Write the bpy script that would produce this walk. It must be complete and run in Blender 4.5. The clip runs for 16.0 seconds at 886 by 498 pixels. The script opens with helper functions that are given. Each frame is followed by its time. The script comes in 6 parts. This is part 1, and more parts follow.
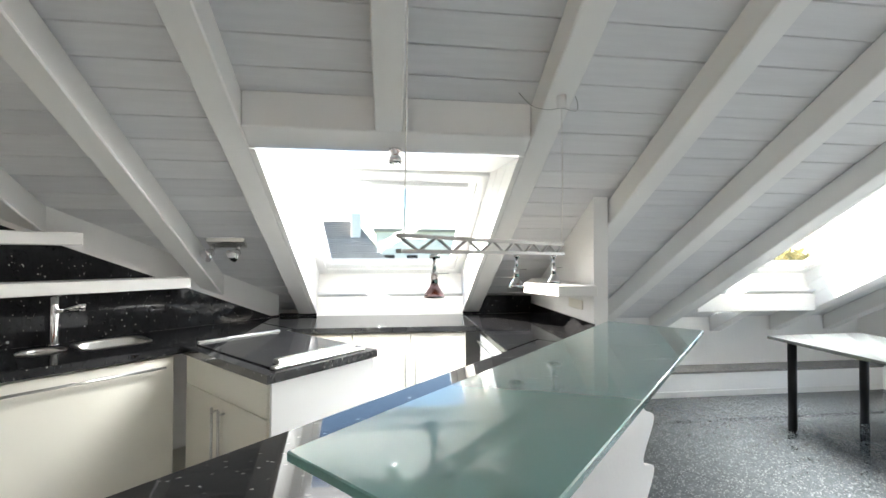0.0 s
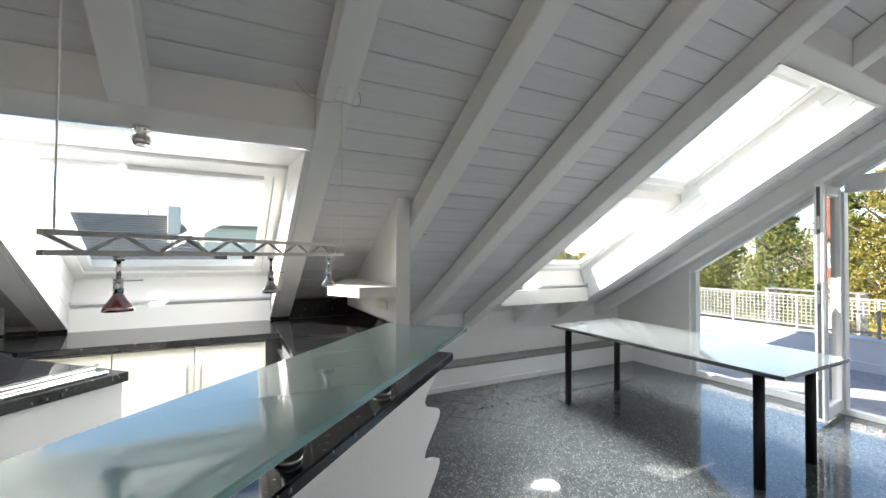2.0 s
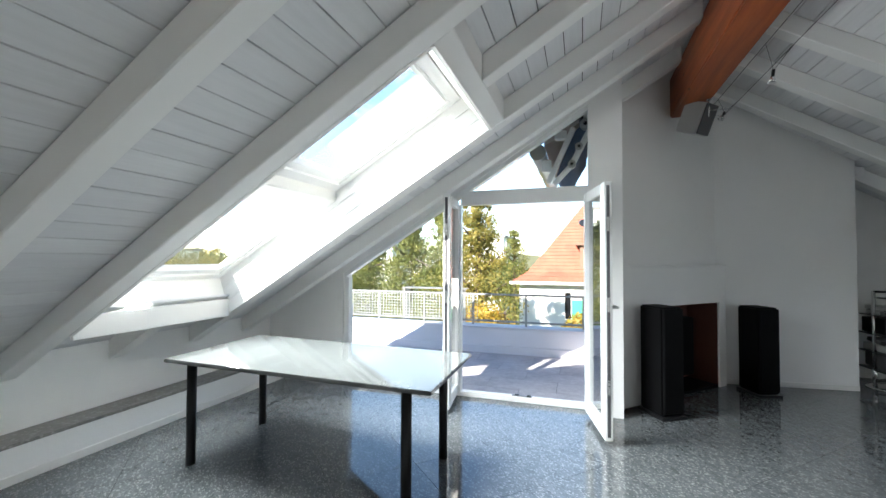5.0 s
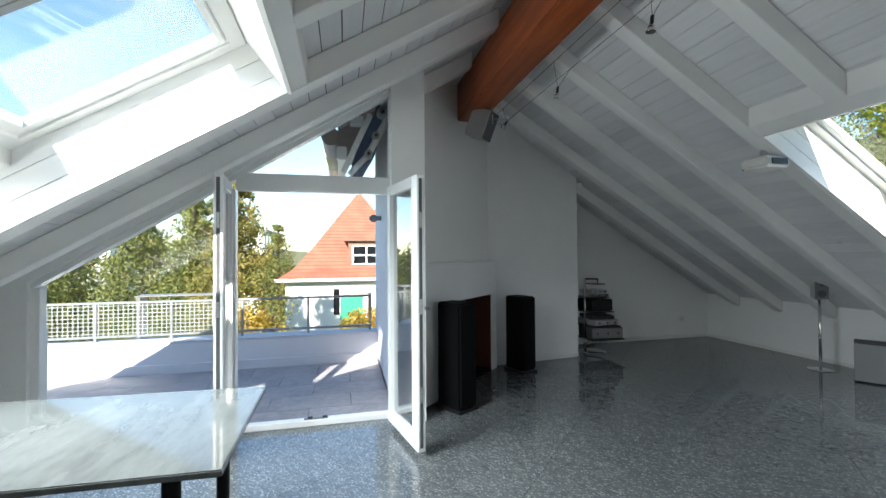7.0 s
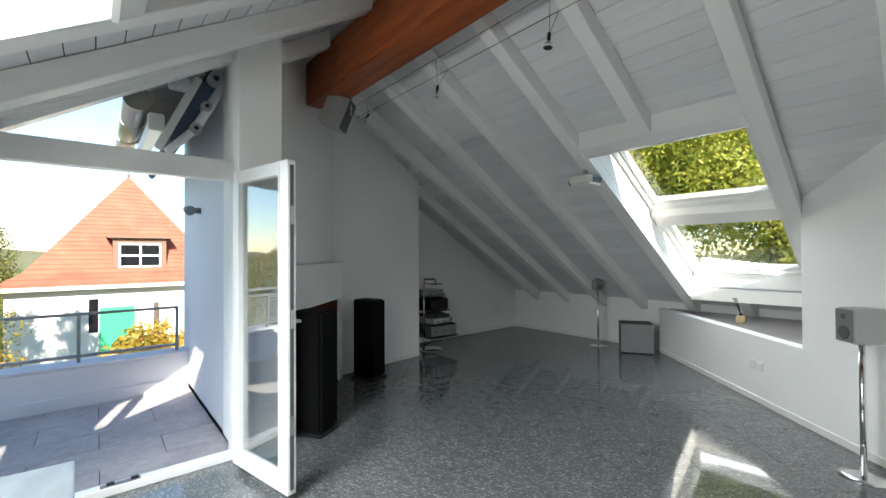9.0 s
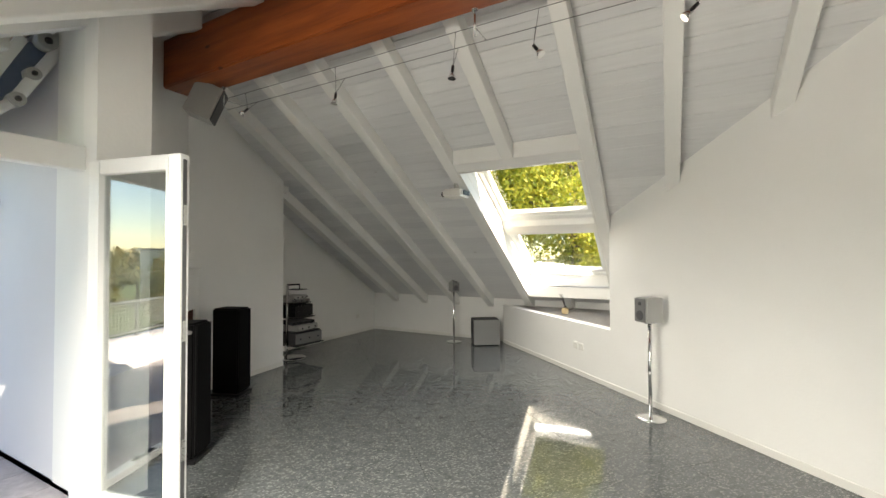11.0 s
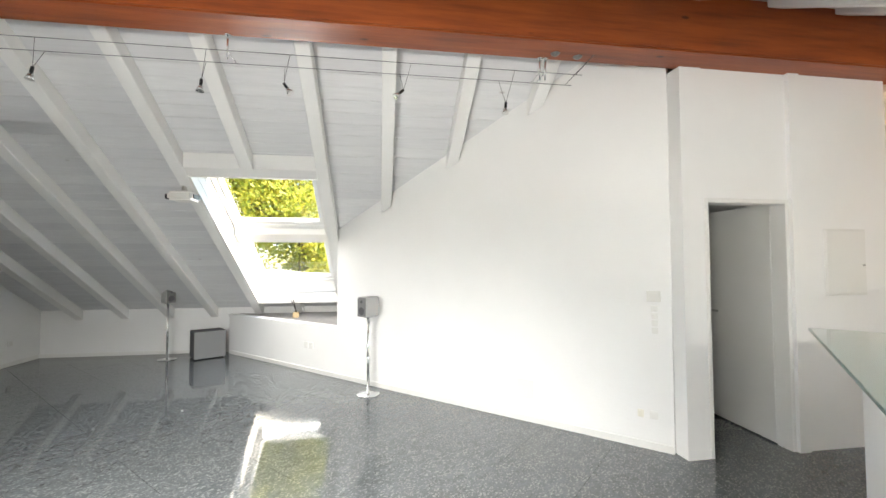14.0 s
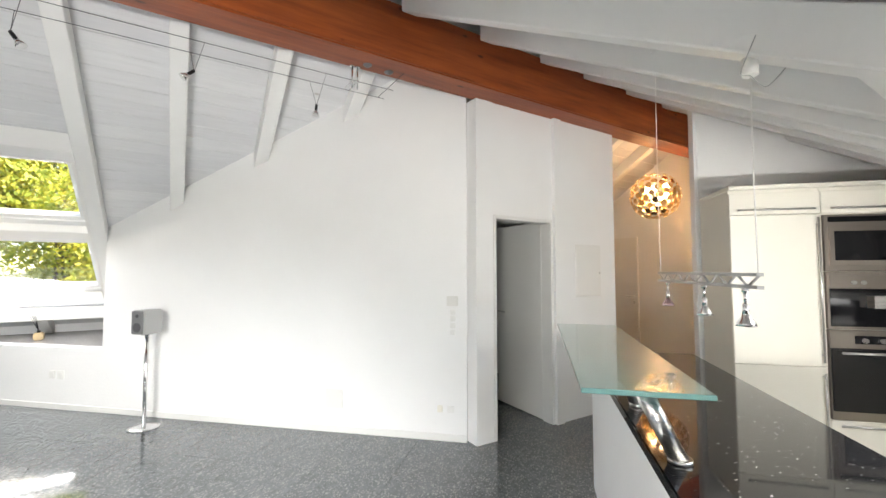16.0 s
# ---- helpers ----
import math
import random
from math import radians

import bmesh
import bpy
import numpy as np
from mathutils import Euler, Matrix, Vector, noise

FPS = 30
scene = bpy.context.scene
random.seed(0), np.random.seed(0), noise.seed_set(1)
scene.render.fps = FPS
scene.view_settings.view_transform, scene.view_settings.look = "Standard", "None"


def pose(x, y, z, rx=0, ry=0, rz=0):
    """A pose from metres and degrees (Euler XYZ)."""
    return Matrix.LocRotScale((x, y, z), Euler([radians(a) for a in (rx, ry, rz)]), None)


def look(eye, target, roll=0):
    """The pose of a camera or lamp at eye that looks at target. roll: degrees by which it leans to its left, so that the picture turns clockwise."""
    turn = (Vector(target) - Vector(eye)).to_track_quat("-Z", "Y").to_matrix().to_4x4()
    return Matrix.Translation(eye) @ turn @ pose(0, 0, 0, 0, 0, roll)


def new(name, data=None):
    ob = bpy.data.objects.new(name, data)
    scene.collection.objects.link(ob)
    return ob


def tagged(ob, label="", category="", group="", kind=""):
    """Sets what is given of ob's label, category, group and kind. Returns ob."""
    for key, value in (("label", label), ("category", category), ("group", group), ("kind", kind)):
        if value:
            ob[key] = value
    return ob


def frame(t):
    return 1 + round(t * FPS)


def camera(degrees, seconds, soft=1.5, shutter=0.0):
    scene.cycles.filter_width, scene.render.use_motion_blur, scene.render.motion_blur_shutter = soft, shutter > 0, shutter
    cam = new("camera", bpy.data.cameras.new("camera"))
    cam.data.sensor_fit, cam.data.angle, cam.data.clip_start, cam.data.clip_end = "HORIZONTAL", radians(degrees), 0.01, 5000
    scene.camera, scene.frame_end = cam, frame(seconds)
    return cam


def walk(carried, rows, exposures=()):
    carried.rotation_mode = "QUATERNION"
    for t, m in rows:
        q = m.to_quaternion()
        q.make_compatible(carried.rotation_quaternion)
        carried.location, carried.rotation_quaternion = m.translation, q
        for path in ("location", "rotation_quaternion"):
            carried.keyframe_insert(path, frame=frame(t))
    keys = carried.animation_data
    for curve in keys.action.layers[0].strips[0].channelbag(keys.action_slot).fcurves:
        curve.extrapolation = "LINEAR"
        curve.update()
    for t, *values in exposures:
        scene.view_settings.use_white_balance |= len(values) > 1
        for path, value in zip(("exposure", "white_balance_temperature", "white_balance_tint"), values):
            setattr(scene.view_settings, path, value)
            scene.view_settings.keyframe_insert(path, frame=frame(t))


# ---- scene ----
cam = camera(93.8, 16.0)
PATH = [
    (0, (0.547, 0.887, 1.405), (0.792, 2.872, 1.437), 0.2),
    (0.5, (0.598, 0.889, 1.406), (1.014, 2.845, 1.439), 0.2),
    (1, (0.665, 0.881, 1.415), (1.259, 2.791, 1.448), 0.2),
    (1.5, (0.759, 0.876, 1.416), (1.521, 2.725, 1.45), 0.2),
    (2, (0.846, 0.895, 1.412), (1.771, 2.668, 1.445), 0.2),
    (2.5, (0.927, 0.952, 1.405), (2.024, 2.624, 1.438), 0.1),
    (3, (1.043, 1.077, 1.43), (2.324, 2.612, 1.464), 0.2),
    (3.5, (1.16, 1.186, 1.426), (2.637, 2.534, 1.466), 0.1),
    (4, (1.301, 1.245, 1.416), (2.959, 2.362, 1.464), -0.0),
    (4.2, (1.361, 1.271, 1.413), (3.083, 2.287, 1.468), 0.0),
    (6.4, (1.929, 1.583, 1.438), (3.924, 1.447, 1.469), -0.4),
    (6.5, (1.955, 1.62, 1.436), (3.944, 1.415, 1.469), -0.6),
    (7, (2.075, 1.663, 1.449), (4.02, 1.199, 1.477), -0.4),
    (7.5, (2.178, 1.765, 1.454), (4.051, 1.066, 1.48), -0.4),
    (8, (2.278, 1.915, 1.462), (4.053, 0.994, 1.491), -0.4),
    (8.5, (2.397, 1.987, 1.458), (4.055, 0.87, 1.486), -0.4),
    (9, (2.53, 2.021, 1.463), (4.064, 0.739, 1.487), -0.3),
    (11.5, (2.731, 2.579, 1.471), (3.528, 0.745, 1.518), -0.3),
    (12, (2.752, 2.724, 1.479), (3.402, 0.834, 1.53), -0.4),
    (12.5, (2.801, 2.853, 1.468), (3.265, 0.908, 1.522), -0.4),
    (13, (2.805, 2.945, 1.455), (3.03, 0.959, 1.514), -0.4),
    (13.5, (2.771, 2.973, 1.471), (2.728, 0.975, 1.534), -0.2),
    (14, (2.733, 3.0, 1.457), (2.432, 1.024, 1.532), -0.2),
    (14.5, (2.692, 3.011, 1.452), (2.164, 1.084, 1.536), -0.2),
    (15, (2.655, 3.017, 1.455), (1.926, 1.157, 1.547), -0.1),
    (15.5, (2.623, 3.022, 1.457), (1.718, 1.241, 1.556), -0.1),
    (16, (2.598, 3.032, 1.461), (1.535, 1.341, 1.567), -0.0),
]
EXPOSURES = [(0.0, 3.57, 6750, 10), (1.5, 3.08, 6750, 10), (2.2, 2.82, 6750, 10), (3.0, 2.85, 6650, 9), (4.2, 3.2, 6600, 9), (6.3, 2.7, 6300, 5), (8.0, 2.66, 6400, 5), (9.2, 2.82, 6750, 6), (11.3, 3.22, 8100, 10), (13.0, 3.45, 7900, 11), (14.0, 3.78, 7150, 11), (16.0, 3.72, 7000, 12)]
walk(cam, [(t, look(eye, target, roll)) for t, eye, target, roll in PATH], EXPOSURES)

# ---- world and sun ----
SUN_ELEV, SUN_WEST = radians(29.0), radians(107)   # height, and degrees west of the -y direction
world = bpy.data.worlds.new("sky")
scene.world = world
world.use_nodes = True
wn = world.node_tree.nodes
sky = wn.new("ShaderNodeTexSky")
sky.sky_type = "NISHITA"
sky.sun_disc = False
sky.sun_elevation = SUN_ELEV
sky.sun_rotation = radians(180) + SUN_WEST
sky.dust_density = 0.15
sky.ozone_density = 2.0
wn["Background"].inputs["Strength"].default_value = 0.055
world.node_tree.links.new(sky.outputs["Color"], wn["Background"].inputs["Color"])
sun = new("sun", bpy.data.lights.new("sun", "SUN"))
sun.data.energy, sun.data.angle, sun.data.color = 2.4, radians(0.5), (1.0, 0.95, 0.87)
sun_way = Vector((math.sin(SUN_WEST) * math.cos(SUN_ELEV), math.cos(SUN_WEST) * math.cos(SUN_ELEV), -math.sin(SUN_ELEV)))
sun.matrix_world = look((0, 0, 30), Vector((0, 0, 30)) + sun_way)


# sky light by the roof windows: added lamps in the openings, fill along sills
# side and sill lamps are added fill for cabinets, upper walls and ceilings
for nm, at, to, sx, sy, power, spread in (("sky_light_kitchen", (0.545, 3.35, 1.80), (0.545, 3.34, 0.80), 1.0, 0.55, 4.5, 125), ("sky_light_kitchen_side", (0.545, 3.35, 1.72), (-0.205, 3.15, 1.09), 0.5, 0.5, 1.4, 125), ("sky_light_kitchen_sill", (0.545, 4.36, 1.05), (-1.3, 1.6, 2.5), 1.0, 0.10, 3.2, 105),
                                          ("sky_light_dining_upper", (3.985, 2.65, 2.27), (3.985, 2.05, 1.27), 1.05, 1.0, 11.0, 116), ("sky_light_dining_lower", (3.985, 3.75, 1.62), (3.985, 3.15, 0.62), 1.05, 1.0, 9.5, 116),
                                          ("sky_light_dining_sill", (3.985, 4.37, 1.06), (2.3, 0.0, 2.85), 1.05, 0.10, 5.6, 115),
                                          ("sky_light_living_upper", (4.035, -2.15, 2.25), (4.035, -2.14, 1.0), 1.05, 0.7, 0.9, 120), ("sky_light_living_lower", (4.035, -3.25, 1.60), (4.035, -3.24, 0.5), 1.05, 0.7, 0.7, 120),
                                          ("sky_light_living_sill", (4.035, -4.10, 1.20), (3.4, 1.0, 3.6), 1.05, 0.16, 1.5, 105)):
    la = new(nm, bpy.data.lights.new(nm, "AREA"))
    la.data.shape, la.data.size, la.data.size_y, la.data.energy, la.data.color = "RECTANGLE", sx, sy, power, (0.93, 0.97, 1.0)
    la.data.spread = radians(spread)
    la.matrix_world = look(at, to)


# ---- building helpers ----
I4 = Matrix.Identity(4)
K = pose(0, 0, 0, 0, 0, 45)          # kitchen axes: a along the bar, b across it
R2 = math.sqrt(2)


def ab(a, b):
    return ((a - b) / R2, (a + b) / R2)


def bx(bm, lo, hi, m=I4):
    """A box between two corners."""
    v = [bm.verts.new(m @ Vector((x, y, z))) for z in (lo[2], hi[2]) for y in (lo[1], hi[1]) for x in (lo[0], hi[0])]
    for f in ((0, 2, 3, 1), (4, 5, 7, 6), (0, 1, 5, 4), (2, 6, 7, 3), (0, 4, 6, 2), (1, 3, 7, 5)):
        bm.faces.new([v[i] for i in f])
    return v


def prism(bm, pts, z0, z1, m=I4):
    """A plan outline, counter-clockwise, raised from z0 to z1."""
    lo = [bm.verts.new(m @ Vector((x, y, z0))) for x, y in pts]
    hi = [bm.verts.new(m @ Vector((x, y, z1))) for x, y in pts]
    n = len(pts)
    bm.faces.new(lo[::-1])
    bm.faces.new(hi)
    for i in range(n):
        bm.faces.new((lo[i], lo[(i + 1) % n], hi[(i + 1) % n], hi[i]))


def hexa(bm, p):
    """Eight corners: four below, four above, both counter-clockwise from above."""
    v = [bm.verts.new(q) for q in p]
    for f in ((3, 2, 1, 0), (4, 5, 6, 7), (0, 1, 5, 4), (1, 2, 6, 5), (2, 3, 7, 6), (3, 0, 4, 7)):
        bm.faces.new([v[i] for i in f])


def rod(bm, p0, p1, r, seg=12, r1=None, caps=True):
    p0, p1 = Vector(p0), Vector(p1)
    q = (p1 - p0).to_track_quat("Z", "Y")
    r1 = r if r1 is None else r1
    ring = []
    for p, rr in ((p0, r), (p1, r1)):
        ring.append([bm.verts.new(p + q @ Vector((rr * math.cos(2 * math.pi * i / seg), rr * math.sin(2 * math.pi * i / seg), 0))) for i in range(seg)])
    for i in range(seg):
        f = bm.faces.new((ring[0][i], ring[0][(i + 1) % seg], ring[1][(i + 1) % seg], ring[1][i]))
        f.smooth = True
    if caps:
        bm.faces.new(ring[0][::-1])
        bm.faces.new(ring[1])


def lathe(bm, prof, c, seg=24, m=I4):
    """A profile of (radius, height) turned round the upright axis at c."""
    rings = [[bm.verts.new(m @ (Vector(c) + Vector((r * math.cos(2 * math.pi * i / seg), r * math.sin(2 * math.pi * i / seg), z)))) for i in range(seg)] for r, z in prof]
    for a, b in zip(rings, rings[1:]):
        for i in range(seg):
            f = bm.faces.new((a[i], a[(i + 1) % seg], b[(i + 1) % seg], b[i]))
            f.smooth = True
    if prof[0][0] > 1e-4:
        bm.faces.new(rings[0][::-1])
    if prof[-1][0] > 1e-4:
        bm.faces.new(rings[-1])


def tube(bm, pts, r, seg=8):
    """One bent tube along the points."""
    pts = [Vector(p) for p in pts]
    rings = []
    for i, p in enumerate(pts):
        d = (pts[min(i + 1, len(pts) - 1)] - pts[max(i - 1, 0)]).normalized()
        u = d.cross(Vector((0.31, 0.17, 0.94))).normalized()
        w = d.cross(u)
        rings.append([bm.verts.new(p + (u * math.cos(2 * math.pi * k / seg) + w * math.sin(2 * math.pi * k / seg)) * r) for k in range(seg)])
    for a, b in zip(rings, rings[1:]):
        for k in range(seg):
            bm.faces.new((a[k], a[(k + 1) % seg], b[(k + 1) % seg], b[k])).smooth = True
    bm.faces.new(rings[0][::-1])
    bm.faces.new(rings[-1])


def soft(bm, w, seg=2):
    """Rounds the sharp edges."""
    bmesh.ops.recalc_face_normals(bm, faces=bm.faces)
    es = [e for e in bm.edges if len(e.link_faces) == 2 and e.calc_face_angle(0) > 0.6]
    bmesh.ops.bevel(bm, geom=es, offset=w, segments=seg, affect="EDGES", clamp_overlap=True)
    return bm


def mesh_of(name, bm, mat):
    bmesh.ops.recalc_face_normals(bm, faces=bm.faces)
    me = bpy.data.meshes.new(name)
    bm.to_mesh(me)
    bm.free()
    me.materials.append(mat)
    return me


def part(name, bm, mat, parent=None, label=""):
    ob = new(name, mesh_of(name, bm, mat))
    if parent is not None:
        ob.parent = parent
        ob.matrix_parent_inverse = parent.matrix_world.inverted()
    return tagged(ob, label)


def thing(name, at, label, category, group="", kind=""):
    ob = new(name)
    ob.empty_display_size = 0.1
    ob.matrix_world = at if isinstance(at, Matrix) else Matrix.Translation(at)
    return tagged(ob, label, category, group, kind)


def struct(name, bm, mat, label, category=""):
    return tagged(part(name, bm, mat), label, category or name.split("_")[0], kind="structure")


def boxed(lo, hi, m=I4, w=0.0, seg=2):
    bm = bmesh.new()
    bx(bm, lo, hi, m)
    if w:
        soft(bm, w, seg)
    return bm


# ---- materials ----
def mat_new(name):
    m = bpy.data.materials.new(name)
    m.use_nodes = True
    return m, m.node_tree.nodes, m.node_tree.links, m.node_tree.nodes["Principled BSDF"]


def coords(nodes, links, scale=(1, 1, 1), rot=(0, 0, 0), kind="Object"):
    tc = nodes.new("ShaderNodeTexCoord")
    mp = nodes.new("ShaderNodeMapping")
    mp.inputs["Scale"].default_value, mp.inputs["Rotation"].default_value = scale, rot
    links.new(tc.outputs[kind], mp.inputs["Vector"])
    return mp.outputs["Vector"]


def noise_tex(nodes, links, vec, scale, detail=4.0, rough=0.55):
    n = nodes.new("ShaderNodeTexNoise")
    n.inputs["Scale"].default_value, n.inputs["Detail"].default_value, n.inputs["Roughness"].default_value = scale, detail, rough
    links.new(vec, n.inputs["Vector"])
    return n.outputs["Fac"]


def ramp(nodes, links, fac, stops):
    r = nodes.new("ShaderNodeValToRGB")
    el = r.color_ramp.elements
    while len(el) < len(stops):
        el.new(0.5)
    for e, (p, c) in zip(el, stops):
        e.position, e.color = p, (*c, 1) if len(c) == 3 else c
    links.new(fac, r.inputs["Fac"])
    return r.outputs["Color"]


def mix(nodes, links, fac, a, b, kind="MIX"):
    n = nodes.new("ShaderNodeMix")
    n.data_type, n.blend_type = "RGBA", kind
    for sock, v in ((n.inputs[0], fac), (n.inputs[6], a), (n.inputs[7], b)):
        if isinstance(v, (int, float)):
            sock.default_value = v
        elif isinstance(v, tuple):
            sock.default_value = (*v, 1)
        else:
            links.new(v, sock)
    return n.outputs[2]


def bump(nodes, links, bs, height, strength, dist=0.01):
    b = nodes.new("ShaderNodeBump")
    b.inputs["Strength"].default_value, b.inputs["Distance"].default_value = strength, dist
    links.new(height, b.inputs["Height"])
    links.new(b.outputs["Normal"], bs.inputs["Normal"])


def paint(name, col, rough=0.6, vary=0.06, grain=60.0, relief=0.15, coat=0.0):
    """Painted or plastered surface: slow mottling, fine roller grain."""
    m, n, l, bs = mat_new(name)
    v = coords(n, l)
    slow = noise_tex(n, l, v, 1.3, 5)
    c = ramp(n, l, slow, [(0.3, tuple(x * (1 - vary) for x in col)), (0.7, tuple(min(1, x * (1 + vary * 0.5)) for x in col))])
    l.new(c, bs.inputs["Base Color"])
    fine = noise_tex(n, l, v, grain, 3)
    r = n.new("ShaderNodeMapRange")
    r.inputs["To Min"].default_value, r.inputs["To Max"].default_value = rough - 0.08, rough + 0.08
    l.new(slow, r.inputs["Value"])
    l.new(r.outputs["Result"], bs.inputs["Roughness"])
    bs.inputs["Coat Weight"].default_value = coat
    if relief:
        bump(n, l, bs, fine, relief, 0.004)
    return m


def painted_wood(name, col, along=(1, 12, 12)):
    """White stained boards: long grain streaks, small knots, a tone for each board."""
    m, n, l, bs = mat_new(name)
    v = coords(n, l, along)
    streak = noise_tex(n, l, v, 3.0, 6, 0.6)
    geo = n.new("ShaderNodeNewGeometry")
    dark = tuple(x * 0.92 for x in col)
    c1 = ramp(n, l, streak, [(0.25, dark), (0.65, col)])
    tone = ramp(n, l, geo.outputs["Random Per Island"], [(0.0, (0.9, 0.9, 0.91)), (1.0, (1, 1, 1))])
    c2 = mix(n, l, 1.0, c1, tone, "MULTIPLY")
    kn = n.new("ShaderNodeTexVoronoi")
    kn.inputs["Scale"].default_value = 1.4
    l.new(coords(n, l, (1, 2.2, 2.2)), kn.inputs["Vector"])
    spot = ramp(n, l, kn.outputs["Distance"], [(0.02, (0.55, 0.5, 0.45)), (0.05, (1, 1, 1))])
    l.new(mix(n, l, 0.7, c2, spot, "MULTIPLY"), bs.inputs["Base Color"])
    bs.inputs["Roughness"].default_value = 0.55
    bump(n, l, bs, streak, 0.2, 0.003)
    return m


def granite(name, base, dark, light, scale, rough, fleck=0.62, slabs=False, stretch=1.0, blend=0.5, gloss=0.5):
    m, n, l, bs = mat_new(name)
    v = coords(n, l, (1, stretch, 1), (0, 0, 0.5), "Object")
    if slabs:
        inf = n.new("ShaderNodeObjectInfo")
        off = n.new("ShaderNodeVectorMath")
        off.operation = "MULTIPLY_ADD"
        l.new(inf.outputs["Random"], off.inputs[0])
        off.inputs[1].default_value = (17, 31, 7)
        l.new(v, off.inputs[2])
        v = off.outputs["Vector"]
    big = noise_tex(n, l, v, scale * 0.12, 6, 0.65)
    mid = noise_tex(n, l, v, scale * 0.5, 6, 0.7)
    vo = n.new("ShaderNodeTexVoronoi")
    vo.inputs["Scale"].default_value = scale
    l.new(v, vo.inputs["Vector"])
    c = ramp(n, l, mid, [(0.32, dark), (0.5, base), (0.72, tuple(x * 1.35 for x in base))])
    c = mix(n, l, 0.5, c, ramp(n, l, big, [(0.3, tuple(x * 0.6 for x in base)), (0.7, tuple(x * 1.4 for x in base))]))
    sep = n.new("ShaderNodeSeparateColor")
    l.new(vo.outputs["Color"], sep.inputs["Color"])
    fl = ramp(n, l, sep.outputs["Red"], [(fleck, (0, 0, 0)), (min(1, fleck + 0.1), (1, 1, 1))])
    c = mix(n, l, fl, c, mix(n, l, blend, c, light))
    if slabs:
        tone = ramp(n, l, inf.outputs["Random"], [(0, (0.93, 0.93, 0.94)), (1, (1.0, 1.0, 1.0))])
        c = mix(n, l, 1.0, c, tone, "MULTIPLY")
    l.new(c, bs.inputs["Base Color"])
    r = n.new("ShaderNodeMapRange")
    r.inputs["To Min"].default_value, r.inputs["To Max"].default_value = rough * 0.7, rough * 1.5
    l.new(big, r.inputs["Value"])
    l.new(r.outputs["Result"], bs.inputs["Roughness"])
    bs.inputs["Specular IOR Level"].default_value = gloss
    return m


def wood(name, c0, c1, rough=0.5):
    m, n, l, bs = mat_new(name)
    v = coords(n, l, (0.6, 7, 7))
    g = noise_tex(n, l, v, 2.2, 8, 0.62)
    f = noise_tex(n, l, coords(n, l, (1.5, 60, 60)), 3.0, 3)
    c = ramp(n, l, g, [(0.25, tuple(x * 0.55 for x in c0)), (0.45, c0), (0.7, c1)])
    kn = n.new("ShaderNodeTexVoronoi")
    kn.inputs["Scale"].default_value = 2.8
    l.new(coords(n, l, (1, 2.4, 2.4)), kn.inputs["Vector"])
    spot = ramp(n, l, kn.outputs["Distance"], [(0.06, (0.16, 0.10, 0.08)), (0.11, (1, 1, 1))])
    l.new(mix(n, l, 0.85, c, spot, "MULTIPLY"), bs.inputs["Base Color"])
    bs.inputs["Roughness"].default_value = rough
    bump(n, l, bs, f, 0.25, 0.003)
    return m


def metal(name, col, rough, brushed=0.0):
    m, n, l, bs = mat_new(name)
    bs.inputs["Base Color"].default_value = (*col, 1)
    bs.inputs["Metallic"].default_value = 1.0
    v = coords(n, l, (1, 1, 40))
    f = noise_tex(n, l, v, 12, 3)
    r = n.new("ShaderNodeMapRange")
    r.inputs["To Min"].default_value, r.inputs["To Max"].default_value = max(0.02, rough - 0.06), rough + 0.08
    l.new(f, r.inputs["Value"])
    l.new(r.outputs["Result"], bs.inputs["Roughness"])
    return m


def glass(name, col=(1, 1, 1), rough=0.0, power=4.0, gain=0.55, base=0.03):
    """A pane: light passes straight, with a mirror's share from the surface."""
    m, n, l, bs = mat_new(name)
    n.remove(bs)
    out = n["Material Output"]
    tr, gl, fr, mx = (n.new("ShaderNodeBsdfTransparent"), n.new("ShaderNodeBsdfGlossy"), n.new("ShaderNodeLayerWeight"), n.new("ShaderNodeMixShader"))
    pw, ma = n.new("ShaderNodeMath"), n.new("ShaderNodeMath")
    pw.operation, ma.operation = "POWER", "MULTIPLY_ADD"
    pw.inputs[1].default_value, ma.inputs[1].default_value, ma.inputs[2].default_value = power, gain, base
    tr.inputs["Color"].default_value = (*col, 1)
    gl.inputs["Roughness"].default_value = rough
    l.new(fr.outputs["Facing"], pw.inputs[0])
    l.new(pw.outputs[0], ma.inputs[0])
    l.new(ma.outputs[0], mx.inputs[0])
    l.new(tr.outputs[0], mx.inputs[1])
    l.new(gl.outputs[0], mx.inputs[2])
    l.new(mx.outputs[0], out.inputs["Surface"])
    return m


def glow(name, col, strength):
    m, n, l, bs = mat_new(name)
    bs.inputs["Base Color"].default_value = (*col, 1)
    bs.inputs["Emission Color"].default_value = (*col, 1)
    bs.inputs["Emission Strength"].default_value = strength
    return m


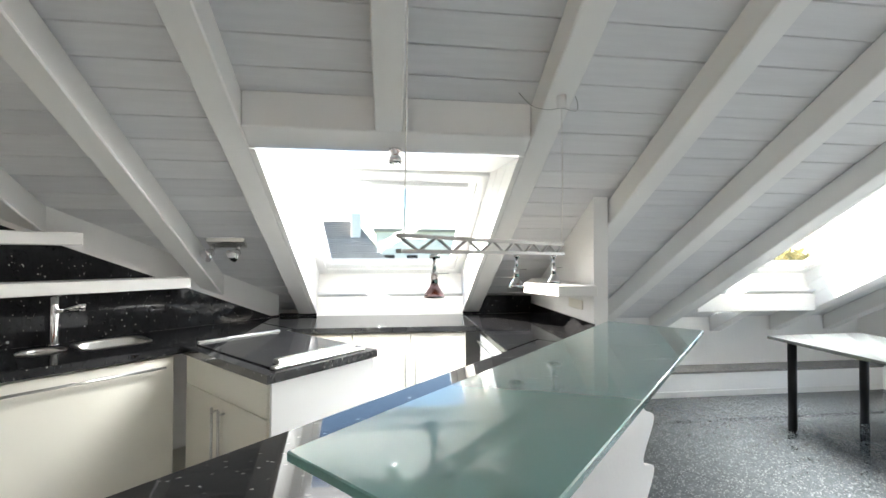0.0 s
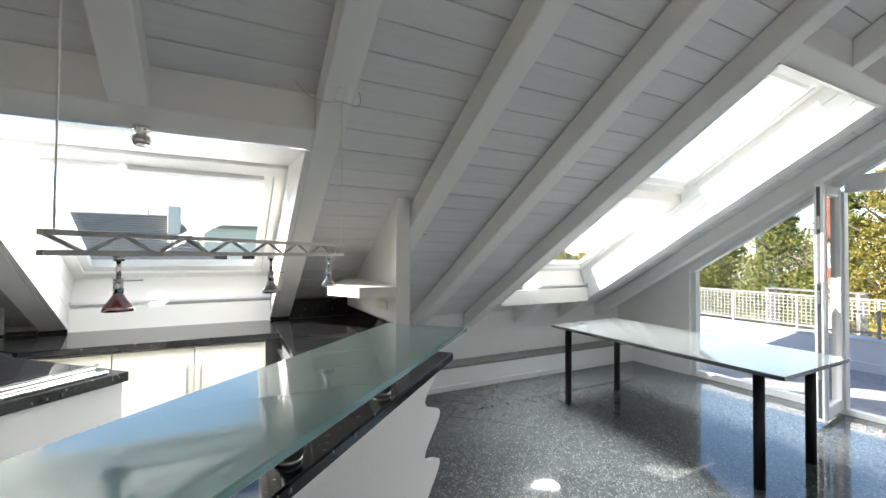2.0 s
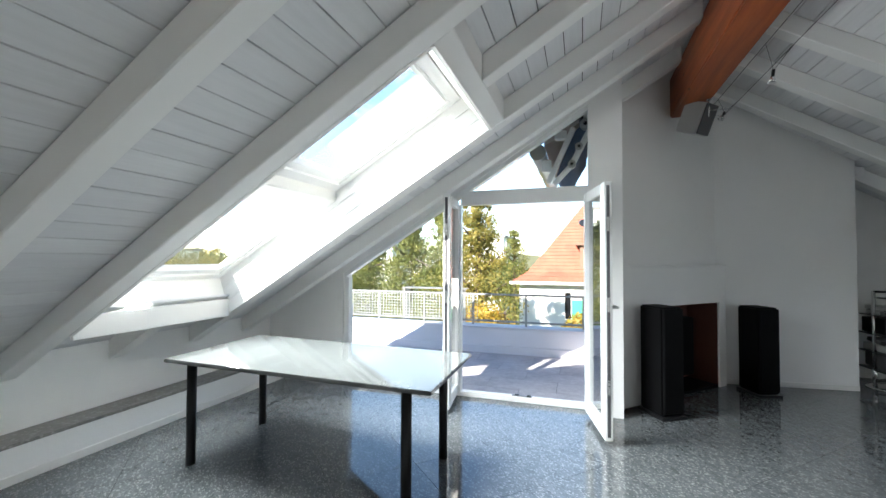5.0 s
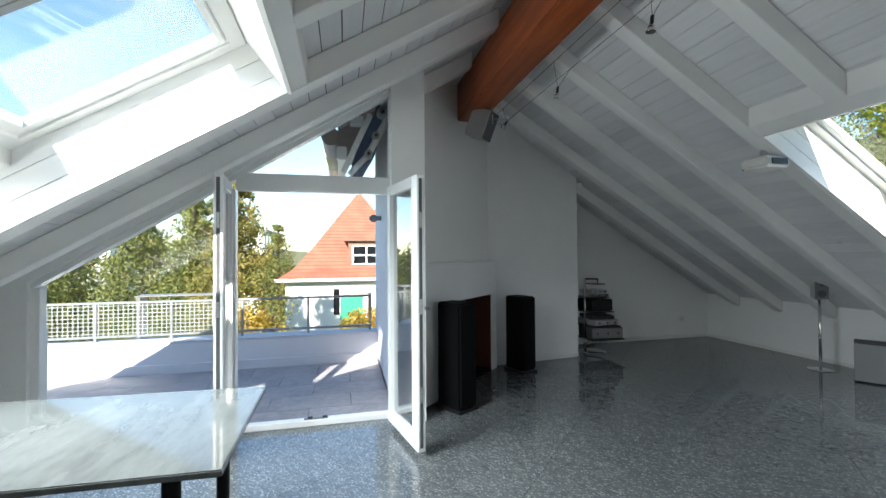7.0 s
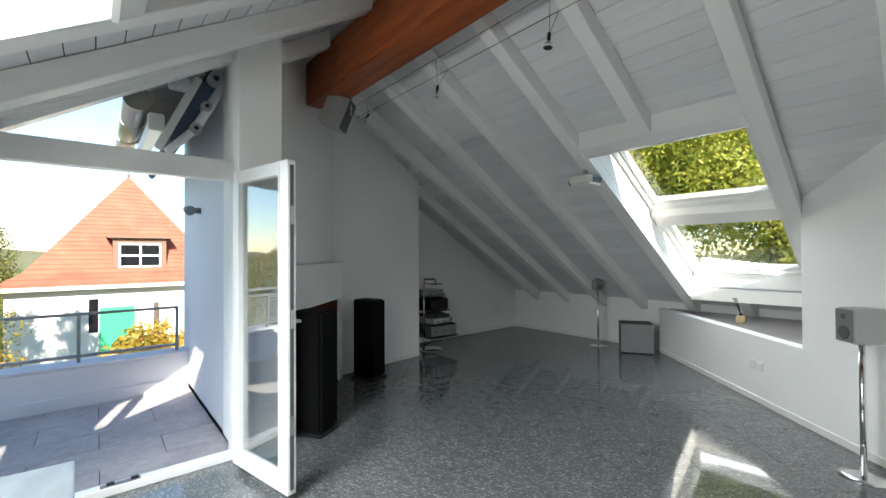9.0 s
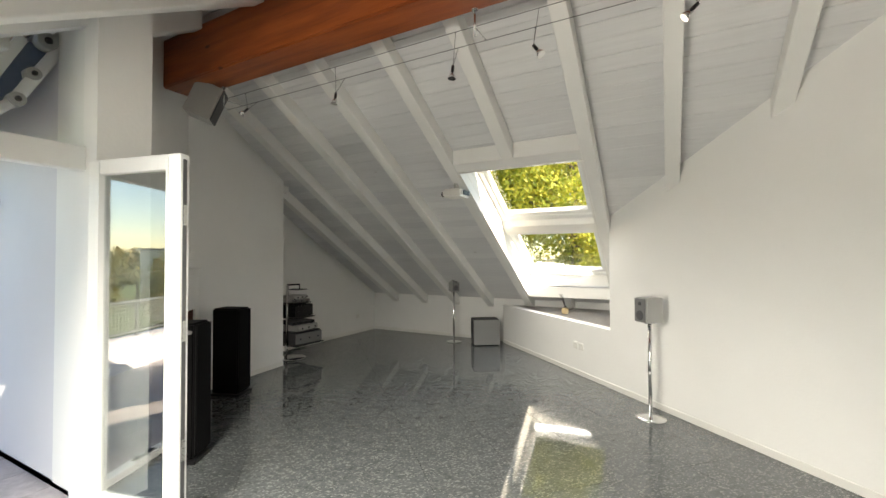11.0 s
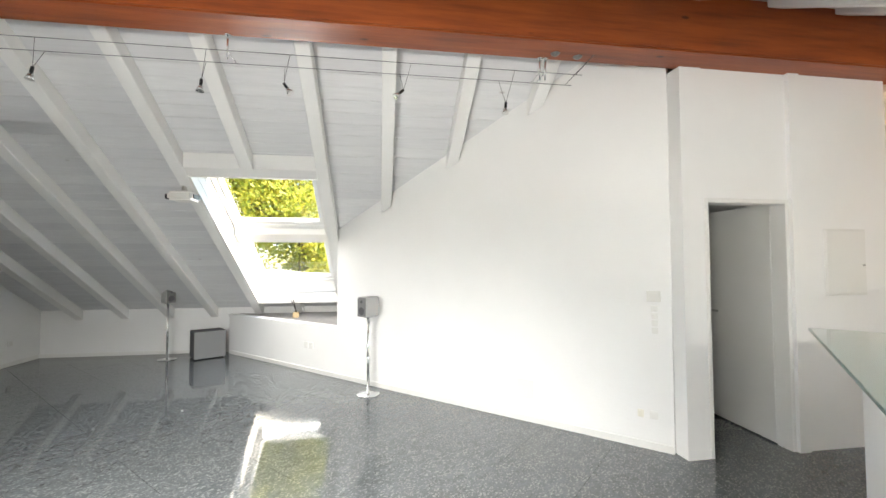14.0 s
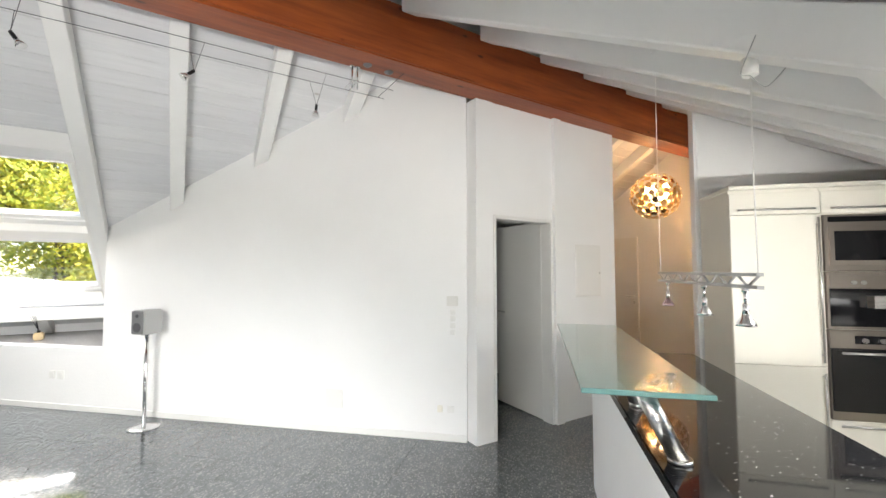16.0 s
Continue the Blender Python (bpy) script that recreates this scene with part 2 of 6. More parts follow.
def leaf_mat(name, c0, c1, c2, through_share=0.35):
    m, n, l, bs = mat_new(name)
    geo = n.new("ShaderNodeNewGeometry")
    slow = noise_tex(n, l, coords(n, l), 0.6, 3)
    a = ramp(n, l, geo.outputs["Random Per Island"], [(0.0, c0), (0.5, c1), (1.0, c2)])
    b = ramp(n, l, slow, [(0.35, (0.6, 0.65, 0.6)), (0.65, (1.1, 1.05, 1.0))])
    col = mix(n, l, 1.0, a, b, "MULTIPLY")
    l.new(col, bs.inputs["Base Color"])
    bs.inputs["Roughness"].default_value = 0.6
    tl, mx = n.new("ShaderNodeBsdfTranslucent"), n.new("ShaderNodeMixShader")
    mx.inputs[0].default_value = through_share
    l.new(col, tl.inputs["Color"])
    l.new(bs.outputs[0], mx.inputs[1])
    l.new(tl.outputs[0], mx.inputs[2])
    l.new(mx.outputs[0], n["Material Output"].inputs["Surface"])
    return m


M_WALL = paint("white_plaster", (0.86, 0.855, 0.84), 0.75, 0.03, 45, 0.3)
M_TRIM = paint("white_lacquer", (0.80, 0.79, 0.76), 0.4, 0.02, 30, 0.06)
M_BOARD = painted_wood("white_stained_boards", (0.78, 0.78, 0.785))
M_RAFTER = paint("white_painted_rafter", (0.84, 0.835, 0.815), 0.5, 0.04, 25, 0.12)
M_DARKGAP = paint("dark_gap", (0.03, 0.03, 0.03), 0.9, 0.1, 30, 0)
M_BEAM = wood("red_brown_beam", (0.25, 0.052, 0.011), (0.38, 0.088, 0.018), 0.4)
M_FLOOR = granite("grey_granite", (0.108, 0.118, 0.122), (0.018, 0.022, 0.024), (0.55, 0.57, 0.56), 78, 0.05, 0.80, True, 1.7, 0.28, 1.0)
M_GROUT = paint("dark_grout", (0.07, 0.07, 0.072), 0.8, 0.1, 80, 0.1)
M_BLACK = granite("black_granite", (0.012, 0.012, 0.013), (0.004, 0.004, 0.004), (0.80, 0.79, 0.74), 120, 0.04, 0.990, False, 2.4, 0.5, 0.35)
M_LEDGE = granite("grey_stone", (0.20, 0.19, 0.18), (0.11, 0.105, 0.10), (0.42, 0.41, 0.40), 60, 0.3, 0.85)
M_TABLE = granite("veined_marble", (0.088, 0.093, 0.09), (0.055, 0.06, 0.058), (0.16, 0.16, 0.157), 9, 0.06, 0.75, False, 3.0, 0.12)
M_CREAM = paint("cream_front", (0.80, 0.77, 0.68), 0.35, 0.015, 20, 0.03, 0.2)
M_WHITEFRONT = paint("white_front", (0.80, 0.80, 0.79), 0.35, 0.015, 20, 0.03, 0.2)
M_CHROME = metal("chrome", (0.78, 0.78, 0.78), 0.08)
M_STEEL = metal("brushed_steel", (0.56, 0.55, 0.53), 0.28)
M_BRONZE = metal("brownish_steel", (0.36, 0.32, 0.28), 0.32)
M_BLACKGLOSS = paint("black_gloss", (0.008, 0.008, 0.009), 0.06, 0.02, 10, 0)
M_BLACKMATT = paint("black_matt", (0.006, 0.006, 0.0065), 0.6, 0.1, 90, 0.2)
M_BLACKLEG = paint("black_lacquer", (0.012, 0.012, 0.013), 0.3, 0.1, 60, 0.05)
M_SILVER = paint("silver_lacquer", (0.42, 0.42, 0.41), 0.35, 0.03, 60, 0.05)
M_GREYCLOTH = paint("grey_grille", (0.10, 0.10, 0.105), 0.8, 0.1, 200, 0.3)
M_GREYFRONT = paint("grey_front", (0.17, 0.17, 0.172), 0.6, 0.05, 120, 0.1)
M_PVC = paint("white_pvc", (0.82, 0.82, 0.81), 0.3, 0.01, 20, 0.02)
M_PLASTIC = paint("white_plastic", (0.75, 0.74, 0.70), 0.4, 0.02, 40, 0.03)
M_GLASS = glass("clear_glass", (0.98, 0.99, 0.985))
M_DOORGLASS = glass("coated_door_glass", (0.66, 0.69, 0.68), 0.0, 2.0, 0.85, 0.16)
M_FIREBRICK = paint("rust_brown_firebox", (0.11, 0.035, 0.022), 0.7, 0.25, 20, 0.3)
M_RAIL = metal("grey_painted_steel", (0.30, 0.30, 0.30), 0.5)
M_EXTWALL = paint("lilac_white_render", (0.72, 0.71, 0.74), 0.85, 0.04, 70, 0.4)
M_TERRTILE = granite("terrace_tile", (0.43, 0.395, 0.40), (0.34, 0.31, 0.315), (0.5, 0.47, 0.47), 30, 0.55, 0.9, True)
M_REDTILE = paint("red_roof_tile", (0.36, 0.10, 0.06), 0.8, 0.25, 9, 0.4)
M_GREYTILE = paint("grey_roof_tile", (0.30, 0.27, 0.25), 0.8, 0.2, 9, 0.4)
M_HOUSEWALL = paint("house_render", (0.72, 0.70, 0.66), 0.85, 0.05, 40, 0.2)
M_HILL = paint("distant_hills", (0.13, 0.13, 0.07), 0.95, 0.4, 0.08, 0)
M_BARK = paint("bark", (0.10, 0.07, 0.05), 0.9, 0.3, 20, 0.5)
M_GRASS = paint("lawn", (0.10, 0.15, 0.035), 0.9, 0.3, 6, 0.3)
M_LEAFPINE = leaf_mat("pine_needles", (0.09, 0.125, 0.035), (0.17, 0.19, 0.05), (0.30, 0.27, 0.07))
M_LEAFAUT = leaf_mat("autumn_leaves", (0.16, 0.16, 0.04), (0.28, 0.24, 0.055), (0.38, 0.27, 0.06))
M_LEAFYEL = leaf_mat("yellow_leaves", (0.34, 0.24, 0.03), (0.46, 0.32, 0.04), (0.42, 0.22, 0.03))
M_LEAFGRN = leaf_mat("yellow_green_leaves", (0.30, 0.36, 0.05), (0.48, 0.50, 0.07), (0.64, 0.54, 0.09), 0.5)

for m_, sp_ in ((M_BLACKMATT, 0.05), (M_BLACKLEG, 0.25), (M_GREYCLOTH, 0.2)):
    m_.node_tree.nodes["Principled BSDF"].inputs["Specular IOR Level"].default_value = sp_

# ---- roof and ceiling ----
SLOPE, PEAK_Y = 0.604, 0.238


def z_n(y):
    return 3.590 - SLOPE * y


def z_s(y):
    return 3.302 + SLOPE * y


def roof_z(x, y):
    return min(z_n(y), z_s(y)) + 0.16


def slab(bm, zf, x0, x1, y0, y1, h0, h1):
    """A piece that lies along a slope, h0 to h1 above the undersides of the rafters."""
    hexa(bm, [(x0, y0, zf(y0) + h0), (x1, y0, zf(y0) + h0), (x1, y1, zf(y1) + h0), (x0, y1, zf(y1) + h0),
              (x0, y0, zf(y0) + h1), (x1, y0, zf(y0) + h1), (x1, y1, zf(y1) + h1), (x0, y1, zf(y1) + h1)])


# openings: x0, x1, y0, y1 on the plan
SK_N = (-0.09, 1.18, 2.83, 4.41)
SK_NE = (3.34, 4.63, 1.98, 4.42)
SK_S = (3.39, 4.68, -4.02, -1.56)
LAMP_W, ROOF_H = 0.12, 0.44


def covered(zf, x0, x1, y0, y1, holes, h0, h1, bm):
    xs = sorted({x0, x1, *[v for h in holes for v in h[:2]]})
    ys = sorted({y0, y1, *[v for h in holes for v in h[2:]]})
    for xa, xb in zip(xs, xs[1:]):
        for ya, yb in zip(ys, ys[1:]):
            mx, my = (xa + xb) / 2, (ya + yb) / 2
            if not any(h[0] < mx < h[1] and h[2] < my < h[3] for h in holes):
                slab(bm, zf, xa, xb, ya, yb, h0, h1)


def boards(zf, x0, x1, y0, y1, holes, bm):
    n = round((y1 - y0) / 0.118)
    step = (y1 - y0) / n
    for k in range(n):
        ya, yb = y0 + k * step + 0.003, y0 + (k + 1) * step - 0.003
        cuts = [(x0, x1)]
        for h in holes:
            if yb > h[2] + 0.01 and ya < h[3] - 0.01:
                cuts = [c for a, b in cuts for c in ((a, min(b, h[0])), (max(a, h[1]), b)) if c[1] - c[0] > 0.01]
        for a, b in cuts:
            slab(bm, zf, a, b, ya, yb, 0.16 + 0.002 * random.random(), 0.176)


def ceiling_side(name, zf, x0, x1, y0, y1, holes, label):
    bm = bmesh.new()
    boards(zf, x0, x1, y0, y1, holes, bm)
    struct(name, bm, M_BOARD, label, "ceiling")


ceiling_side("ceiling_north", z_n, -4.2, 5.95, PEAK_Y, 5.25, (SK_N, SK_NE), "sloping ceiling of white-stained wooden boards with dark joints")
ceiling_side("ceiling_south", z_s, -4.2, 8.3, -4.75, PEAK_Y, (SK_S,), "sloping ceiling of white-stained boards on the far side")
ceiling_side("ceiling_east", z_n, 5.95, 8.3, PEAK_Y, 1.30, (), "white-stained board ceiling above the fireplace")
for nm, zf, x0, x1, y0, y1, holes in (("roof_north", z_n, -4.2, 6.30, PEAK_Y, 5.35, tuple((*h[:3], h[3] + 0.15) for h in (SK_N, SK_NE))), ("roof_south", z_s, -4.2, 8.3, -4.9, PEAK_Y, ((SK_S[0], SK_S[1], SK_S[2] - 0.15, SK_S[3]),)), ("roof_east", z_n, 6.30, 8.3, PEAK_Y, 1.34, ())):
    bm = bmesh.new()
    covered(zf, x0, x1, y0, y1, holes, 0.178, ROOF_H, bm)
    struct(nm, bm, M_DARKGAP, "dark closed roof deck above the ceiling boards", "roof")


def rafter(zf, xc, y0, y1, w=LAMP_W):
    bm = bmesh.new()
    slab(bm, zf, xc - w / 2, xc + w / 2, y0, y1, 0.0, 0.158)
    soft(bm, 0.006, 1)
    ob = part("rafter", bm, M_RAFTER)
    tagged(ob, "white-painted sloping wooden rafter under the board ceiling", "rafter", "roof rafters")


for xc in (-2.1, -1.42, -0.74, -0.15, 1.24, 1.935, 2.61, 3.28, 4.69, 5.35):
    rafter(z_n, xc, 0.402, 4.94 if xc > 1.86 else 4.60)
rafter(z_n, 0.53, 0.402, 2.72)
rafter(z_n, 3.97, 0.402, 1.87)
rafter(z_n, 3.97, 4.46, 4.94)
for xc in (6.1, 6.78, 7.46):
    rafter(z_n, xc, 0.402, 0.95)
for xc in (-2.9, -2.2, -1.5, -0.8, -0.1, 0.6, 1.29, 1.97, 2.66, 3.33, 4.74, 5.47, 6.15, 6.83, 7.50):
    rafter(z_s, xc, -4.49, 0.128)
rafter(z_s, 4.08, -1.44, 0.128)
rafter(z_s, 4.08, -4.49, -4.06)


def trimmer(zf, x0, x1, y0, y1, h0=0.004):
    bm = bmesh.new()
    slab(bm, zf, x0, x1, min(y0, y1), max(y0, y1), h0, 0.159)
    soft(bm, 0.005, 1)
    tagged(part("trimmer_beam", bm, M_RAFTER), "white-painted trimmer beam above the roof window", "beam", "roof trimmers")


trimmer(z_n, SK_N[0], SK_N[1], 2.72, 2.83)
trimmer(z_n, SK_NE[0], SK_NE[1], 1.87, 1.98)
trimmer(z_s, SK_S[0], SK_S[1], -1.56, -1.44)

# ridge beam
bm = bmesh.new()
bx(bm, (-4.1, 0.13, 2.97), (6.62, 0.40, 3.40))
soft(bm, 0.012, 2)
tagged(part("ridge_beam", bm, M_BEAM), "massive red-brown stained wooden ridge beam with knots", "beam")


def sky_window(name, zf, hole, rows, sign, label, u_off, l_off=0.12):
    """A roof window: flared white lining, frame and panes. sign: +1 where the slope falls towards +y."""
    x0, x1, ya, yb = hole
    up, low = (ya, yb) if sign > 0 else (yb, ya)          # plan y of the upper and of the lower edge
    top = thing(name, ((x0 + x1) / 2, (ya + yb) / 2, zf((ya + yb) / 2)), label, "roof window", kind="structure")
    hw = ROOF_H - 0.03
    u2, l2 = up + sign * u_off, low + sign * l_off           # where the lining meets the window
    t = 0.025

    zi, zo = (lambda y: zf(y) + 0.0), (lambda y: zf(y) + hw)
    # side linings of three boards each
    for xa, xb in ((x0 - 0.001, x0 + t), (x1 - t, x1 + 0.001)):
        for h0, h1 in ((0.0, 0.13), (0.135, 0.265), (0.270, hw)):
            bm = bmesh.new()
            e0, e1 = low + sign * l_off * h0 / hw, low + sign * l_off * h1 / hw
            pts = [(up, zf(up) + h0), (e0, zf(e0) + h0), (e1, zf(e1) + h1), (up, zf(up) + h1)]
            vs = [[bm.verts.new((x, y, z)) for y, z in pts] for x in (xa, xb)]
            bm.faces.new(vs[0]), bm.faces.new(vs[1][::-1])
            for i in range(4):
                bm.faces.new((vs[0][i], vs[0][(i + 1) % 4], vs[1][(i + 1) % 4], vs[1][i]))
            part("side_lining", bm, M_TRIM, top)
    for y_in, y_out, nm in ((up, u2, "head_lining"), (low, l2, "sill_lining")):
        bm = bmesh.new()
        d = sign * (-t if nm == "head_lining" else t)
        a, b = zi(y_in), zo(y_out)
        hexa(bm, [(x0, y_in, a), (x1, y_in, a), (x1, y_in + d, a), (x0, y_in + d, a), (x0, y_out, b), (x1, y_out, b), (x1, y_out + d, b), (x0, y_out + d, b)])
        part(nm, bm, M_TRIM, top)
    # inner ledge strip at the foot
    bm = bmesh.new()
    bx(bm, (x0 + t, min(low, low + sign * 0.03), zi(low) - 0.03), (x1 - t, max(low, low + sign * 0.03), zi(low) + 0.13))
    part("sill_board", soft(bm, 0.004, 1), M_TRIM, top)
    # frames, one above the other
    lo_y, hi_y = min(u2, l2), max(u2, l2)
    n = rows
    gap = 0.16 if n > 1 else 0.0
    span = (hi_y - lo_y - gap * (n - 1)) / n
    for k in range(n):
        fa = lo_y + k * (span + gap)
        fb = fa + span
        win = part("window_frame", frame_bars(zf, x0 + t, x1 - t, fa, fb, 0.065, hw - 0.02, hw + 0.06), M_PVC, top)
        part("sash", frame_bars(zf, x0 + t + 0.067, x1 - t - 0.067, fa + 0.067, fb - 0.067, 0.05, hw - 0.005, hw + 0.045), M_PVC, win)
        bm = bmesh.new()
        slab(bm, zf, x0 + t + 0.112, x1 - t - 0.112, fa + 0.112, fb - 0.112, hw + 0.015, hw + 0.021)
        pane = part("pane", bm, M_GLASS, win)
        pane.visible_shadow = False
        bm = bmesh.new()                                  # ventilation bar along the upper edge
        ye = fa + 0.09 if sign > 0 else fb - 0.09
        slab(bm, zf, x0 + t + 0.12, x1 - t - 0.12, ye - 0.012, ye + 0.012, hw - 0.035, hw - 0.005)
        part("opening_bar", bm, M_PVC, win)
        if k:
            bm = bmesh.new()
            slab(bm, zf, x0 + t, x1 - t, fa - gap, fa, hw - 0.10, hw + 0.05)
            part("cross_beam", soft(bm, 0.006, 1), M_TRIM, top)
    return top


def frame_bars(zf, x0, x1, y0, y1, w, h0, h1):
    bm = bmesh.new()
    slab(bm, zf, x0, x0 + w, y0, y1, h0, h1)
    slab(bm, zf, x1 - w, x1, y0, y1, h0, h1)
    slab(bm, zf, x0 + w, x1 - w, y0, y0 + w, h0, h1)
    slab(bm, zf, x0 + w, x1 - w, y1 - w, y1, h0, h1)
    return bm


sky_window("window_1", z_n, SK_N, 1, 1, "white-framed roof window above the kitchen worktop", 0.60)
sky_window("window_2", z_n, SK_NE, 2, 1, "two white-framed roof windows one above the other beside the gable", 0.22)
sky_window("window_3", z_s, SK_S, 2, -1, "two white-framed roof windows above a low niche", 0.22)


# ---- walls ----
def wall(name, p0, p1, thick, label, z0=0.0, top=None, mat=None, n=12, cat="wall"):
    """An upright wall from p0 to p1, its thickness to the right of that way, up to the roof or to top."""
    p0, p1 = Vector(p0), Vector(p1)
    d = (p1 - p0).normalized()
    side = Vector((d.y, -d.x)) * thick
    bm = bmesh.new()
    ts = sorted({*[i / n for i in range(n + 1)]} | ({(PEAK_Y - p0.y) / (p1.y - p0.y)} if (p0.y - PEAK_Y) * (p1.y - PEAK_Y) < 0 else set()))
    rows = []
    for t in ts:
        p = p0.lerp(p1, t)
        q = p + side
        zt = [(roof_z(*v) + 0.016) if top is None else top for v in (p, q)]
        rows.append([bm.verts.new((p.x, p.y, z0)), bm.verts.new((q.x, q.y, z0)), bm.verts.new((q.x, q.y, max(z0 + 0.01, zt[1]))), bm.verts.new((p.x, p.y, max(z0 + 0.01, zt[0])))])
    for a, b in zip(rows, rows[1:]):
        for i in range(4):
            bm.faces.new((a[i], a[(i + 1) % 4], b[(i + 1) % 4], b[i]))
    bm.faces.new(rows[0][::-1])
    bm.faces.new(rows[-1])
    return struct(name, bm, mat or M_WALL, label, cat)


GX = 5.75
# north: kitchen and dining side
wall("wall_north_kitchen", (1.77, 4.43), (-0.50, 4.43), 0.25, "white plaster wall under the kitchen roof window", top=0.93)
wall("wall_north", (5.95, 4.95), (1.86, 4.95), 0.2, "low white plaster wall under the eaves")
bm = boxed((1.862, 4.72, 0), (GX, 4.949, 0.232))
struct("wall_plinth", bm, M_WALL, "low white plastered plinth along the eaves wall", "plinth")
bm = boxed((1.862, 4.705, 0.234), (GX, 4.949, 0.256), w=0.004, seg=1)
struct("plinth_ledge", bm, M_LEDGE, "grey stone ledge on top of the low plinth", "ledge")
# kitchen sides
wall("wall_kitchen_northwest", (-0.37, 4.43), (-2.65, 2.15), 0.2, "white plaster wall behind the sink worktop")
wall("wall_kitchen_west", (-2.70, 2.20), (-1.50, 1.00), 0.12, "white plaster wall behind the tall cabinets")
# gable, solid parts
wall("wall_gable_north", (GX, 3.93), (GX, 5.15), 0.2, "white plaster gable wall beside the window")
bm = bmesh.new()
ys = [3.93, 1.262]
zb = [1.26, 2.925]
hexa(bm, [(GX, ys[1], zb[1]), (GX + 0.2, ys[1], zb[1]), (GX + 0.2, ys[0], zb[0]), (GX, ys[0], zb[0]),
          (GX, ys[1], z_n(ys[1]) + 0.176), (GX + 0.2, ys[1], z_n(ys[1]) + 0.176), (GX + 0.2, ys[0], z_n(ys[0]) + 0.176), (GX, ys[0], z_n(ys[0]) + 0.176)])
struct("wall_gable_rake", bm, M_WALL, "white sloping strip of gable above the glazing", "wall")
bm = bmesh.new()
hexa(bm, [(GX - 0.10, 0.97, 0), (GX + 0.2, 0.97, 0), (GX + 0.2, 1.262, 0), (GX - 0.10, 1.262, 0),
          (GX - 0.10, 0.97, z_n(0.97) + 0.175), (GX + 0.2, 0.97, z_n(0.97) + 0.175), (GX + 0.2, 1.262, z_n(1.262) + 0.175), (GX - 0.10, 1.262, z_n(1.262) + 0.175)])
struct("wall_gable_post", bm, M_WALL, "white plastered post beside the terrace door", "wall")
# fireplace side
wall("wall_return", (GX + 0.2, 0.97), (6.3, 0.97), -0.25, "white plaster wall behind the door post")
FA, FB = Vector((5.93, 0.97)), Vector((7.12, -0.22))
fd = (FB - FA).normalized()
fn = Vector((fd.y, -fd.x))                 # points into the room
FM = Matrix.Translation((FA.x, FA.y, 0)) @ Matrix(((fd.x, -fn.x, 0, 0), (fd.y, -fn.y, 0, 0), (0, 0, 1, 0), (0, 0, 0, 1)))
FL = (FB - FA).length
bm = bmesh.new()                           # lower breast with the fire opening: along, into the wall, up
for lo, hi in (((0, -0.02, 0), (0.34, 0.35, 0.95)), ((1.56, -0.02, 0), (FL, 0.35, 0.95)), ((0, -0.02, 0.95), (FL, 0.35, 1.345))):
    bx(bm, lo, hi, FM)
struct("wall_chimney_breast", bm, M_WALL, "white plastered chimney breast with a fire opening", "wall")
struct("mantel_ledge", boxed((0, -0.03, 1.345), (FL + 0.01, 0.35, 1.37), FM, 0.004, 1), M_WALL, "thin white mantel ledge", "ledge")
bm = bmesh.new()
for i in range(6):
    p, q = FA + fd * FL * i / 6, FA + fd * FL * (i + 1) / 6
    o = -fn * 0.09
    o2 = -fn * 0.35
    zt = lambda v: roof_z(v.x, v.y) + 0.016
    a, b, c, d = p + o, p + o2, q + o2, q + o
    hexa(bm, [(*v, 1.37) for v in (a, d, c, b)] + [(*v, zt(v)) for v in (a, d, c, b)])
struct("wall_chimney_upper", bm, M_WALL, "white plaster chimney wall set back above the ledge", "wall")
fb = thing("fireplace", FM @ Vector((0.95, 0.2, 0)), "open fireplace with rust-brown sides and black hood", "fireplace")
bm = bmesh.new()
bx(bm, (0.34, 0.35, 0), (1.56, 0.37, 0.95), FM)
part("back_panel", bm, M_FIREBRICK, fb)
for a in (0.342, 1.546):
    part("side_panel", boxed((a, 0.0, 0), (a + 0.012, 0.35, 0.948), FM), M_FIREBRICK, fb, "rust-brown side panel")
part("hearth", boxed((0.36, -0.01, 0.001), (1.54, 0.349, 0.03), FM), M_BLACKMATT, fb)
part("fire_box", boxed((0.55, 0.03, 0.18), (1.18, 0.33, 0.80), FM, 0.01), M_BLACKMATT, fb, "black steel fire box")
wall("wall_chimney_side", (7.184, -0.156), (7.35, -1.55), -0.3, "white plaster wall with faint patches beside the fireplace")
wall("wall_chimney_return", (7.35, -1.55), (8.05, -1.55), -0.25, "white plaster return behind the magazine rack")
bm = boxed((7.345, -1.63, 2.37), (8.05, -1.552, 2.46))
struct("trim_ledge", bm, M_WALL, "white plastered ledge under the rafters", "trim")
wall("wall_east", (8.05, -1.50), (8.05, -4.70), -0.25, "white plaster end wall")
wall("wall_south", (8.05, -4.50), (3.0, -4.50), -0.2, "low white plaster wall under the south eaves")
# diagonal living room wall with its niche
DW0, DW1, DWN = (0.50, 0.08), (3.28, -2.56), (5.20, -4.38)
wall("wall_southwest", DW1, DW0, -0.13, "large white plaster wall of the living room", n=24)
wall("wall_niche_front", DWN, DW1, -0.13, "low white plaster wall in front of the niche", top=0.645)
bm = bmesh.new()
prism(bm, [(3.30, -2.60), (5.21, -4.40), (5.21, -4.499), (3.30, -4.499)], 0.60, 0.640)
struct("niche_ledge", bm, M_LEDGE, "dark grey stone ledge inside the niche", "ledge")
wall("wall_niche_side", (3.28, -2.62), (3.28, -4.55), 0.12, "white plaster side of the niche")
